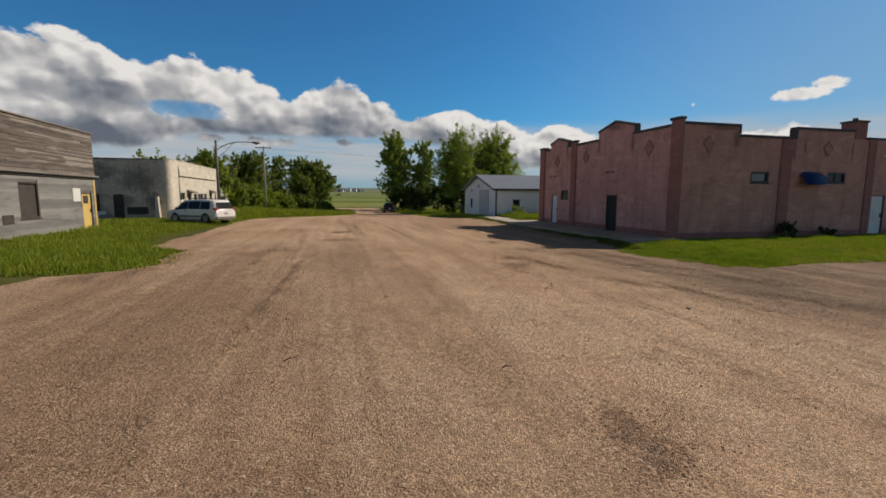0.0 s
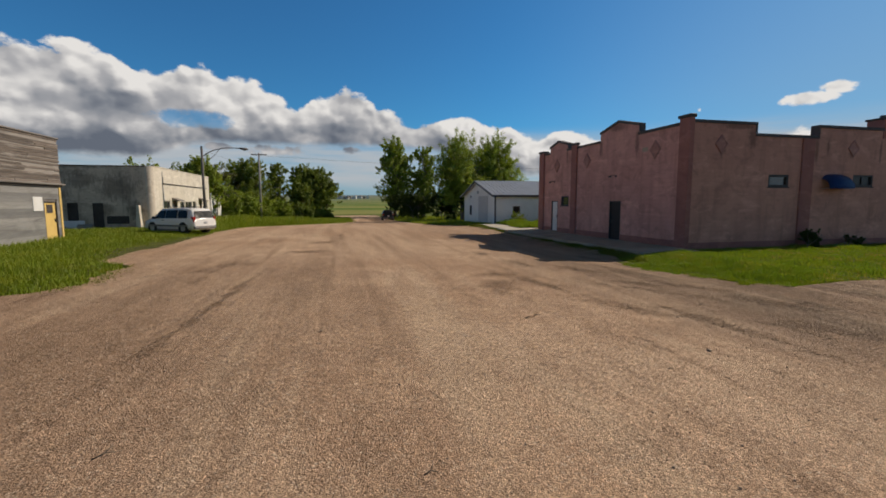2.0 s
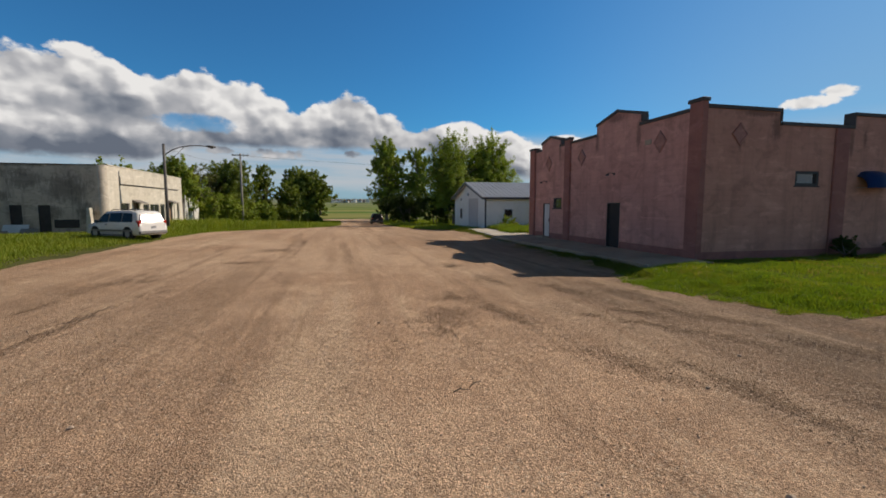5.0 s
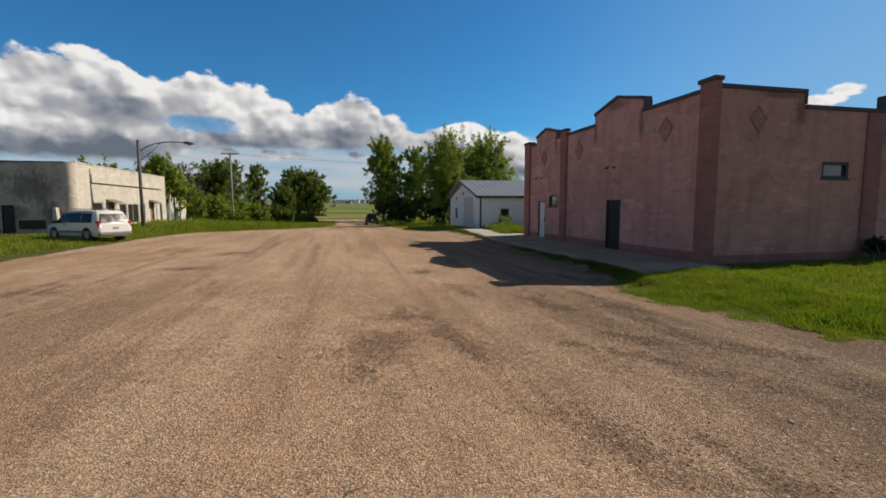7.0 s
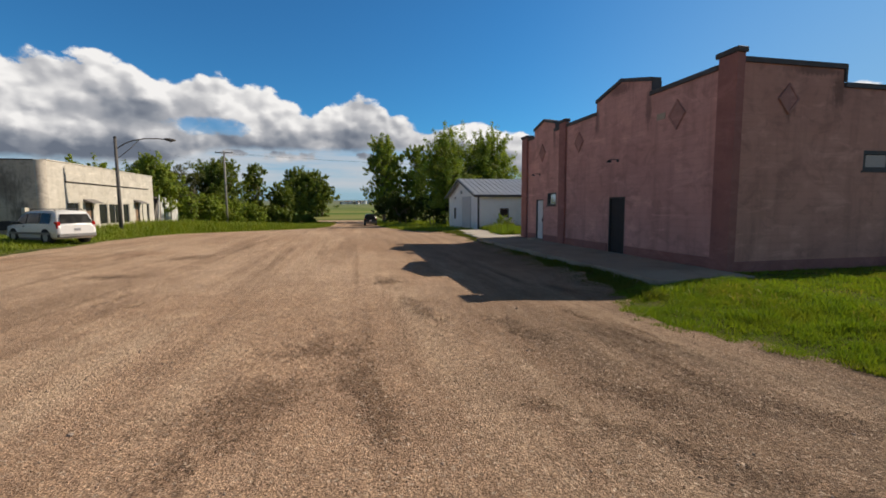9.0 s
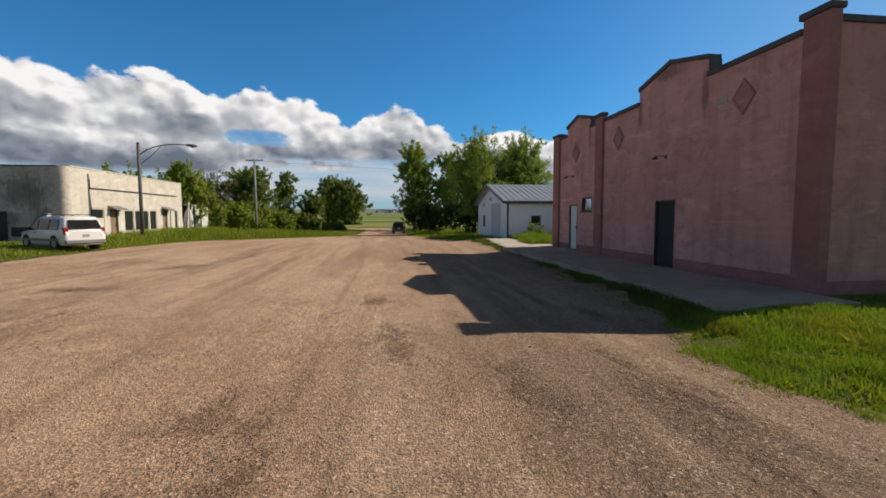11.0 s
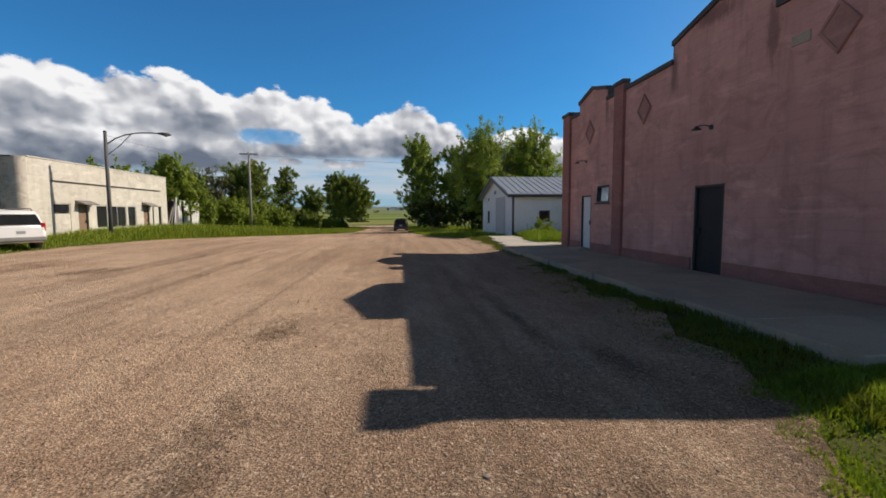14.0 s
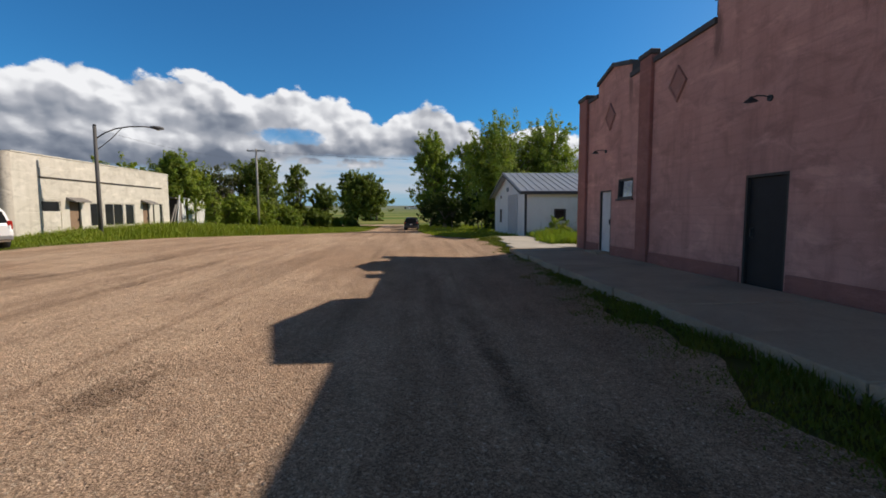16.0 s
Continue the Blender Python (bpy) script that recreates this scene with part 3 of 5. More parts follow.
def bulk(name, verts, tris, mat, label, category, parent=None, kind="stuff", smooth=False):
    """One mesh from number arrays."""
    me = bpy.data.meshes.new(name)
    verts, tris = np.asarray(verts, np.float32), np.asarray(tris, np.int32)
    me.vertices.add(len(verts))
    me.vertices.foreach_set("co", verts.ravel())
    me.loops.add(tris.size)
    me.loops.foreach_set("vertex_index", tris.ravel())
    me.polygons.add(len(tris))
    me.polygons.foreach_set("loop_start", np.arange(0, tris.size, 3, dtype=np.int32))
    me.materials.append(mat)
    me.update(calc_edges=True)
    me.validate()
    ob = new(name, me)
    if parent:
        ob.parent = parent
        return tagged(ob, label)
    return tagged(ob, label, category, kind=kind)


def facing_street(u, v, d):
    return (d, u, v)


def facing_yard(u, v, d):
    return (u, d, v)


# ---- ground, road, pavement ----
def fall(y):
    """The street's level: flat by the halls, falling to the north, rising again far off."""
    a = np.clip((np.asarray(y, float) - 16) / 42, 0, 1)
    low = -0.70 * a * a * (3 - 2 * a)
    far = np.interp(y, [60, 150, 300, 600, 1500, 3500], [0, 0.0, 1.2, 5.8, 28.0, 60.0])
    return low + far


def dip(x, y):
    """The street is crowned and falls to a gutter a hand below the pavement."""
    x, y = np.asarray(x, float), np.asarray(y, float)
    return -0.20 * np.interp(y, [-40, -14, 14, 30, 50], [0.3, 1, 1, 0.6, 0]) * np.interp(x, [-19, -10, -7.5, -5.0, -4.3, -3.4, -2.0], [0, 0.12, 0.3, 0.85, 1.0, 0.65, 0])


def ground_level(x, y):
    x, y = np.asarray(x, float), np.asarray(y, float)
    bank = 0.14 * np.clip((-23 - x) / 2, 0, 1) * np.clip((y + 12) / 8, 0, 1) * np.clip((70 - y) / 20, 0, 1)
    east = 0.10 * np.clip((x + 4.2) / 1.5, 0, 1) * np.clip((-0.4 - y) / 1.0, 0, 1) * np.clip((y + 7.5) / 1.5, 0, 1)
    return fall(y) + dip(x, y) + bank + east


def grid_mesh(name, xs, ys, level, mat, drop=0.0):
    X, Y = np.meshgrid(xs, ys)
    V = np.stack([X, Y, level(X, Y) + drop], -1).reshape(-1, 3)
    nx, ny = len(xs), len(ys)
    i = (np.arange(ny - 1)[:, None] * nx + np.arange(nx - 1)).ravel()
    T = np.concatenate([np.stack([i, i + 1, i + nx + 1], 1), np.stack([i, i + nx + 1, i + nx], 1)])
    me = bpy.data.meshes.new(name)
    me.from_pydata(V.tolist(), [], T.tolist())
    me.materials.append(mat)
    me.polygons.foreach_set("use_smooth", [True] * len(me.polygons))
    return new(name, me)


gx = np.concatenate([[-3000, -1500, -700, -300, -150, -90], np.arange(-60, 41, 1.5), [60, 100, 200, 400, 900, 2000, 3500]])
gy = np.concatenate([[-600, -200, -80], np.arange(-40, 100, 1.5), np.arange(100, 300, 10), [330, 400, 500, 600, 800, 1100, 1500, 2200, 3500]])
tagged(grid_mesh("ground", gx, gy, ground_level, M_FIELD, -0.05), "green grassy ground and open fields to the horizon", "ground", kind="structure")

LEFT = [(-45, -70), (-5.7, -70), (-5.3, -26.0), (-4.9, -22.4), (-4.3, -21.2), (-2.9, -20.9), (-1.0, -21.0), (0.5, -21.3), (1.6, -22.6), (3.2, -23.4), (5, -24.0), (8, -24.1), (12, -23.8), (15, -23.3), (19, -23.5), (26, -23.0), (30, -20.9), (36, -16.8), (42, -13.6), (50, -12.0), (72, -11.6), (72.2, -45), (80, -45), (80.2, -20), (84, -20)]
RIGHT = [(-45, 60), (-8.3, 60), (-8.0, 0.0), (-7.6, -3.2), (-6.2, -3.95), (-4.8, -4.45), (-3.6, -4.75), (-2.6, -4.75), (-1.9, -4.5), (-1.2, -4.25), (1.4, -3.95), (5, -3.75), (10, -3.4), (16, -3.05), (19, -3.0), (25.2, -2.9), (32, -4.9), (42, -6.0), (70, -6.6), (84, -6.6)]


def side_of(table, y):
    return np.interp(y, [r[0] for r in table], [r[1] for r in table])


def wander(y, s):
    return 0.16 * np.sin(1.7 * y + s) + 0.10 * np.sin(4.1 * y + 2 * s) + 0.06 * np.sin(9.3 * y + s)


ry = np.unique(np.concatenate([np.arange(-45, 84.01, 0.4), [r[0] for r in LEFT], [r[0] for r in RIGHT]]))
columns = np.concatenate([[-72, -50, -36, -28], np.arange(-26, -1.5, 0.5), [-1, 0.5, 3, 8, 16, 30, 62]])
verts, tris, N = [], [], len(columns) - 1
for k, y in enumerate(ry):
    a, b = side_of(LEFT, y) + wander(y, 1.0) - 0.9, side_of(RIGHT, y) + wander(y, 4.0) + (0.5 if -1.0 < y < 14 else 0.15)
    for x in np.clip(columns, a, b):
        verts.append((x, y, float(fall(y) + dip(x, y)) + 0.012 * noise.noise((x * 0.5, y * 0.3, 0)) + 0.010 * noise.noise((x * 1.7, y * 0.8, 3))))
for k in range(len(ry) - 1):
    for j in range(N):
        p = k * (N + 1) + j
        tris += [(p, p + 1, p + N + 2), (p, p + N + 2, p + N + 1)]
me = bpy.data.meshes.new("road")
me.from_pydata(verts, [], tris)
me.polygons.foreach_set("use_smooth", [True] * len(me.polygons))
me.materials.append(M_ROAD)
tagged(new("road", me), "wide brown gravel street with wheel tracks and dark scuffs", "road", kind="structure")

# loose stones on the street
rng = np.random.default_rng(5)
n = 16000
sx = rng.uniform(-24, -3, n)
sy = -22 + 42 * rng.random(n) ** 1.3
keep = (sx > side_of(LEFT, sy) + 0.3) & (sx < side_of(RIGHT, sy) + 0.5)
sx, sy = sx[keep], sy[keep]
r = 0.004 + 0.013 * rng.random(len(sx)) ** 5
octa = np.array([(1, 0, 0), (0, 1, 0), (-1, 0, 0), (0, -1, 0), (0, 0, 0.7), (0, 0, -0.7)])
face = np.array([(0, 1, 4), (1, 2, 4), (2, 3, 4), (3, 0, 4), (1, 0, 5), (2, 1, 5), (3, 2, 5), (0, 3, 5)])
P = octa[None] * r[:, None, None] * rng.uniform(0.6, 1.4, (len(sx), 6, 1)) + np.stack([sx, sy, fall(sy) + dip(sx, sy) + r * 0.45], 1)[:, None]
bulk("loose_gravel", P.reshape(-1, 3), (face[None] + 6 * np.arange(len(sx))[:, None, None]).reshape(-1, 3), M_STONE, "scattered pale and brown loose stones on the gravel street", "gravel")

# dark soil clods and plant debris in patches
cx, cy = [], []
for x, y, a, b, turn in PATCHES:
    m = int(min(1400, 500 * (a * b) ** 0.5 * 2))
    u, v = rng.normal(0, 0.7 * a + 0.08, m), rng.normal(0, 0.6 * b, m)
    ca, sa = math.cos(radians(turn)), math.sin(radians(turn))
    cx.append(x + ca * u - sa * v)
    cy.append(y + sa * u + ca * v)
m = 5200
cx.append(rng.uniform(-13, -4.2, m))
cy.append(rng.uniform(-15, 4, m))
sx, sy = np.concatenate(cx), np.concatenate(cy)
keep = sx < side_of(RIGHT, sy) + 0.1
sx, sy = sx[keep], sy[keep]
r = 0.004 + 0.010 * rng.random(len(sx)) ** 3
P = octa[None] * r[:, None, None] * rng.uniform(0.5, 1.5, (len(sx), 6, 1)) * np.array([1, 1, 0.6]) + np.stack([sx, sy, fall(sy) + dip(sx, sy) + r * 0.3], 1)[:, None]
bulk("soil_clods", P.reshape(-1, 3), (face[None] + 6 * np.arange(len(sx))[:, None, None]).reshape(-1, 3), M_SOIL, "dark soil clods and debris scattered on the street", "soil")

walkway = thing("pavement", (0, 0, 0), label="grey worn concrete pavement beside the pink building", category="pavement", kind="structure")
for k in range(10):
    y = -1.05 + 1.56 * k
    part("slab", box(-2.88 + 0.03 * math.sin(k * 3), -0.16, y, y + 1.545, -0.3, 0.075 + 0.006 * math.sin(k * 2.3), bevel=0.012), M_CONC, walkway)
drive = thing("driveway", (0, 0, 0), label="pale concrete driveway slabs before the shed", category="driveway", kind="structure")
for x0, x1, y0, y1 in ((-2.5, -0.55, 14.75, 17.0), (-2.2, -0.3, 17.05, 20.2), (-1.7, 0.6, 20.25, 25.4), (-0.52, 0.9, 15.4, 17.0)):
    part("slab", box(x0, x1, y0, y1, -0.2, 0.05 + float(fall(y1)) * 0.8, bevel=0.012), M_DRIVE, drive)


# ---- the pink building ----
hall = thing("commercial_building", (0, 0, 0), label="pink stucco building with stepped parapets and dark coping", category="building")
T = 0.3
HX, HY = 21.0, 14.5
front_holes = [(4.65, 5.69, 0.0, 2.19), (11.76, 12.66, 0.0, 2.22), (10.28, 11.28, 1.90, 2.53)]
bm = cut_wall(0.3, HY - 0.05, 0.0, 5.54, front_holes, facing_street, 0.0, T)
part("front_wall", bm, M_PINK, hall)
part("gable", prism([(3.42, 5.54), (6.75, 5.54), (6.75, 6.02), (5.08, 6.43), (3.42, 6.02)][::-1], facing_street, 0.0, T), M_PINK, hall)
part("gable", prism([(10.58, 5.54), (13.0, 5.54), (13.0, 5.93), (11.80, 6.24), (10.58, 5.93)][::-1], facing_street, 0.0, T), M_PINK, hall)
side_holes = [(4.45, 5.64, 2.82, 3.39), (9.63, 10.95, 2.87, 3.43), (13.05, 14.15, 0.0, 2.22)]
bm = cut_wall(0.0, HX, 0.0, 5.10, side_holes, facing_yard, 0.0, T, [(0.0, 3.55, 5.59), (7.25, 11.32, 5.61), (11.32, HX, 5.24)])
part("side_wall", bm, M_TAN, hall, "tan-pink stained stucco side wall")
bm = box(T, HX, HY - T, HY, 0, 5.2)
part("back_wall", bm, M_TAN, hall)
part("rear_wall", box(HX, HX + T, 0, HY, 0, 5.2), M_TAN, hall)
part("roof", box(T, HX, T, HY - T, 4.75, 4.9), M_ROOF, hall)
# pilasters, painted base band
for name, x0, x1, y0, y1, z in (("corner_pilaster", -0.11, 0.15, -0.11, 0.51, 5.80), ("pilaster", -0.10, 0.10, 9.27, 9.90, 5.78), ("corner_pilaster", -0.10, 0.40, 13.85, 14.60, 5.72),
                                ("pilaster", 6.30, 7.02, -0.07, 0.10, 5.09), ("pilaster", 12.45, 13.0, -0.07, 0.10, 5.25)):
    part(name, box(x0, x1, y0, y1, 0, z, bevel=0.015), M_RED, hall, "darker red painted pilaster")
for a, b in ((0.51, 4.60), (5.74, 9.27), (9.90, 11.70), (12.72, 13.85)):
    part("base_band", box(-0.035, 0.05, a, b, 0.0, 0.36, bevel=0.008), M_RED, hall, "dark red painted base band")
for a, b in ((0.15, 6.30), (7.02, 12.45), (14.2, HX)):
    part("base_band", box(a, b, -0.03, 0.05, 0.0, 0.30, bevel=0.008), M_RED, hall, "dark red painted base band")


def coping(points, lay, d0, d1, h=0.13):
    """A dark cap that follows the stepped line of a parapet."""
    for (u0, z0), (u1, z1) in zip(points, points[1:]):
        part("coping", prism([(u0 - 0.03, z0), (u1 + 0.03, z1), (u1 + 0.03, z1 + h), (u0 - 0.03, z0 + h)], lay, d0, d1), M_CAP, hall)


coping([(0.63, 5.54), (3.39, 5.54)], facing_street, -0.06, T + 0.06)
coping([(3.42, 6.02), (5.08, 6.43)], facing_street, -0.062, T + 0.062)
coping([(5.08, 6.43), (6.75, 6.02)], facing_street, -0.064, T + 0.064)
coping([(6.78, 5.54), (9.22, 5.54)], facing_street, -0.06, T + 0.06)
coping([(9.95, 5.54), (10.55, 5.54)], facing_street, -0.06, T + 0.06)
coping([(10.58, 5.93), (11.80, 6.24)], facing_street, -0.062, T + 0.062)
coping([(11.80, 6.24), (13.0, 5.93)], facing_street, -0.064, T + 0.064)
coping([(13.03, 5.54), (13.8, 5.54)], facing_street, -0.06, T + 0.06)
for y, z0, z1 in ((3.42, 5.6, 6.02), (6.75, 5.6, 6.02), (10.58, 5.6, 5.93), (13.0, 5.6, 5.93)):
    s = -0.06 if y in (3.42, 10.58) else 0.0
    part("coping", box(0.02, T + 0.06, y + s, y + s + 0.06, z0 + 0.12, z1), M_CAP, hall)
coping([(0.23, 5.59), (3.55, 5.59)], facing_yard, -0.06, T + 0.06)
coping([(3.61, 5.10), (7.22, 5.10)], facing_yard, -0.06, T + 0.06)
coping([(7.25, 5.61), (11.30, 5.61)], facing_yard, -0.062, T + 0.06)
coping([(12.3, 5.24), (HX, 5.24)], facing_yard, -0.06, T + 0.06)
part("coping", box(3.52, 3.60, -0.05, T + 0.05, 5.24, 5.70), M_CAP, hall)
part("coping", box(7.19, 7.27, -0.05, T + 0.05, 5.24, 5.70), M_CAP, hall)
for x0, x1, y0, y1, z in ((-0.15, 0.20, -0.15, 0.60, 5.80), (-0.14, 0.14, 9.23, 9.94, 5.78), (-0.15, 0.30, 13.81, 14.64, 5.72)):
    part("pilaster_cap", box(x0, x1, y0, y1, z, z + 0.14, bevel=0.02), M_CAP, hall)


def diamond(u, z, a, b, lay, d):
    """A raised diamond with sloping edges."""
    bm = bmesh.new()
    rings = [[bm.verts.new(lay(u + s * p, z + s * q, d - e)) for p, q in ((-a, 0), (0, -b), (a, 0), (0, b))] for s, e in ((1.0, 0.0), (0.97, 0.05), (0.80, 0.055), (0.76, 0.03))]
    for r, t in zip(rings, rings[1:]):
        for k in range(4):
            bm.faces.new((r[k], r[(k + 1) % 4], t[(k + 1) % 4], t[k]))
    bm.faces.new(rings[-1])
    bmesh.ops.recalc_face_normals(bm, faces=bm.faces)
    part("diamond_relief", bm, M_RELIEF, hall, "raised red diamond ornament")


for y in (2.13, 8.13, 11.95):
    diamond(y, 4.66, 0.38, 0.46, facing_street, 0.0)
for x in (1.69, 9.49):
    diamond(x, 4.70, 0.36, 0.42, facing_yard, 0.0)


def door_leaf(parent, lay, u0, u1, z0, z1, d, mat, label, knob_side=1, panels=False):
    leaf = part("door", prism([(u0 + 0.05, z0), (u1 - 0.05, z0), (u1 - 0.05, z1 - 0.05), (u0 + 0.05, z1 - 0.05)], lay, d + 0.05, d + 0.10), mat, parent, label)
    fb = bmesh.new()
    for a, b, c, e in ((u0, u0 + 0.05, z0, z1), (u1 - 0.05, u1, z0, z1), (u0 + 0.05, u1 - 0.05, z1 - 0.05, z1)):
        prism([(a, c), (b, c), (b, e), (a, e)], lay, d - 0.012, d + 0.14, fb)
    part("door_frame", fb, M_FRAME, leaf, "dark door frame")
    if panels:
        w = u1 - u0
        for za, zb in ((0.15, 0.9), (1.05, 1.9)):
            part("panel", prism([(u0 + 0.2 * w, z0 + za), (u1 - 0.2 * w, z0 + za), (u1 - 0.2 * w, z0 + zb), (u0 + 0.2 * w, z0 + zb)], lay, d + 0.035, d + 0.05), mat, leaf)
    ku = u1 - 0.16 if knob_side > 0 else u0 + 0.16
    kb = bmesh.new()
    prism([(ku - 0.03, z0 + 0.92), (ku + 0.03, z0 + 0.92), (ku + 0.03, z0 + 1.14), (ku - 0.03, z0 + 1.14)], lay, d + 0.035, d + 0.05, kb)
    prism([(ku - 0.015, z0 + 0.95), (ku + 0.015, z0 + 0.95), (ku + 0.015, z0 + 1.11), (ku - 0.015, z0 + 1.11)], lay, d - 0.01, d + 0.035, kb)
    part("handle", kb, M_FRAME, leaf, "dark pull handle")
    return leaf


def window_unit(parent, lay, u0, u1, z0, z1, d, glass_mat, frame_mat, label, bars=1, sill=True, t=0.06):
    fb = bmesh.new()
    for a, b, c, e in ((u0, u0 + t, z0, z1), (u1 - t, u1, z0, z1), (u0 + t, u1 - t, z1 - t, z1), (u0 + t, u1 - t, z0, z0 + t)):
        prism([(a, c), (b, c), (b, e), (a, e)], lay, d - 0.02, d + 0.12, fb)
    fr = part("window", fb, frame_mat, parent, label)
    n = bars + 1
    for k in range(n):
        a, b = u0 + t + (u1 - u0 - 2 * t) * k / n, u0 + t + (u1 - u0 - 2 * t) * (k + 1) / n
        part("pane", prism([(a, z0 + t), (b, z0 + t), (b, z1 - t), (a, z1 - t)], lay, d + 0.06, d + 0.07), glass_mat, fr)
        if k:
            part("mullion", prism([(a - 0.02, z0 + t), (a + 0.02, z0 + t), (a + 0.02, z1 - t), (a - 0.02, z1 - t)], lay, d + 0.02, d + 0.06), frame_mat, fr)
    if sill:
        part("sill", prism([(u0 - 0.05, z0 - 0.05), (u1 + 0.05, z0 - 0.05), (u1 + 0.05, z0), (u0 - 0.05, z0)], lay, d - 0.06, d + 0.05), frame_mat, fr)
    return fr


door_leaf(hall, facing_street, 4.65, 5.69, 0.03, 2.19, 0.02, M_BLACK, "dark brown-black steel door", 1)
door_leaf(hall, facing_street, 11.76, 12.66, 0.12, 2.22, 0.02, M_WHITE, "white painted door", -1, True)
door_leaf(hall, facing_yard, 13.05, 14.15, 0.05, 2.22, 0.02, M_WHITE, "white painted door", 1, True)
tilted = lambda u, v, d: (d + 0.055 * (v - 2.2), u, v)    # sash leaned in at the top so the pane reflects bright sky
window_unit(hall, tilted, 10.28, 11.28, 1.90, 2.53, 0.02, M_SKY_GLASS, M_FRAME, "small window with dark frame and glossy glass", 0)
window_unit(hall, facing_yard, 4.45, 5.64, 2.82, 3.39, 0.03, M_SIDE_GLASS, M_FRAME, "small high window with dark frame", 0, t=0.10)
window_unit(hall, facing_yard, 9.63, 10.95, 2.87, 3.43, 0.03, M_GLASS, M_FRAME, "small high window with dark frame", 1, t=0.08)
part("doorstep", box(-0.5, -0.02, 11.7, 12.7, 0.03, 0.14, bevel=0.015), M_CONC, hall, "concrete doorstep")
stack = part("chimney", box(11.42, 12.26, 0.02, 0.80, 5.20, 6.18, bevel=0.01), M_RED, hall, "red painted chimney stack")
part("chimney_cap", box(11.36, 12.32, -0.04, 0.86, 6.18, 6.28, bevel=0.015), M_CAP, stack)
part("flue", tube([(11.84, 0.4, 6.28), (11.84, 0.4, 6.45)], 0.12, 10), M_CAP, stack)
part("vent_grille", box(-0.02, 0.03, 2.66, 3.06, 4.64, 4.84, bevel=0.006), M_CONC, hall, "small grey glass-block vent")
part("wall_light", box(13.6, 13.85, -0.12, 0.0, 4.35, 4.45, bevel=0.01), M_WHITE, hall, "white floodlight box")


def wall_lamp(y, z):
    ob = thing("wall_lamp", (0, y, z), label="black gooseneck lamp with dish shade on pink wall", category="lamp", group="wall lamps on the facade")
    part("arm", tube([(0.0, 0, 0.02), (-0.12, 0, 0.06), (-0.26, 0, 0.06), (-0.38, 0, 0.02)], 0.011, 6), M_IRON, ob)
    part("wall_plate", tube([(0.0, 0, 0.02), (-0.03, 0, 0.02)], 0.06, 10), M_IRON, ob)
    part("shade", tube([(-0.38, 0, 0.04), (-0.38, 0, 0.01), (-0.38, 0, -0.02), (-0.38, 0, -0.05)], [0.02, 0.045, 0.08, 0.115], 14), M_IRON, ob)
    return ob


wall_lamp(5.17, 3.54)
wall_lamp(12.25, 3.54)

# the blue awning on the side wall
awn = thing("awning", (7.62, 0, 2.75), label="small domed blue vinyl awning on the side wall", category="awning")
bm = bmesh.new()
rows = []
for k in range(9):
    a = k / 8 * math.pi / 2
    rows.append([bm.verts.new((u, -0.75 * math.sin(a) * w, 0.70 * math.cos(a) * (0.25 + 0.75 * w) if k < 8 else 0.0)) for u, w in ((0.0, 0.55), (0.2, 0.9), (0.45, 1.0), (0.95, 1.0), (1.2, 0.9), (1.4, 0.55))])
for a, b in zip(rows, rows[1:]):
    for i in range(5):
        bm.faces.new((a[i], a[i + 1], b[i + 1], b[i])).smooth = True
bmesh.ops.solidify(bm, geom=bm.faces[:], thickness=0.02)
part("cover", bm, M_BLUE, awn)
part("end_flap", prism([(0.0, 0.0), (-0.5, 0.0), (-0.38, 0.42), (0.0, 0.62)], lambda u, v, d: (d, u, v), 1.4, 1.43), M_WHITE, awn, "white end flap")
part("awning_frame", tube([(0.05, -0.02, 0.02), (0.05, -0.42, 0.02), (1.35, -0.42, 0.02), (1.35, -0.02, 0.02)], 0.015, 6), M_METAL, awn)


# ---- the white shed ----
shed = thing("shed", (0.7, 26.3, -0.22), label="white steel-clad shed with grey gable roof", category="shed")
SW, SL, SH, SR = 11.2, 13.0, 3.12, 4.72
def shed_front(u, v, d):
    return (d, u, v)
bm = cut_wall(0, SW, 0, SH, [(8.05, 8.75, 0.95, 2.0), (2.3, 5.2, 0.0, 3.0)], shed_front, 0, 0.15)
part("front_wall", bm, M_TINWALL, shed)
part("gable", prism([(0, SH), (SW, SH), (SW / 2, SR)], shed_front, 0, 0.15), M_TINWALL, shed)
bm = cut_wall(0.15, SL, 0, SH, [(1.95, 2.75, 1.2, 1.95)], facing_yard, 0, 0.15)
part("side_wall", bm, M_TINWALL, shed)
part("back_wall", box(SL, SL + 0.15, 0, SW, 0, SH), M_TINWALL, shed)
part("side_wall", box(0.15, SL, SW - 0.15, SW, 0, SH), M_TINWALL, shed)
for k in range(24):
    x = 0.45 + 0.5 * k
    if not 1.9 < x < 2.8:
        part("rib", box(x, x + 0.035, -0.02, 0, 0.05, SH - 0.02), M_TINWALL, shed)
part("trim", box(-0.03, 0.10, -0.03, 0.10, 0.0, SH), M_TRIM, shed, "dark corner trim")
part("sliding_door", box(-0.07, -0.01, 2.2, 5.3, 0.06, 3.05, bevel=0.01), M_TINGREY, shed, "tall grey sliding door")
for k in range(6):
    part("rib", box(-0.09, -0.07, 2.4 + k * 0.5, 2.44 + k * 0.5, 0.1, 3.0), M_TINGREY, shed)
window_unit(shed, shed_front, 8.05, 8.75, 0.95, 2.0, 0.0, M_GLASS, M_TRIM, "dark narrow window", 0)
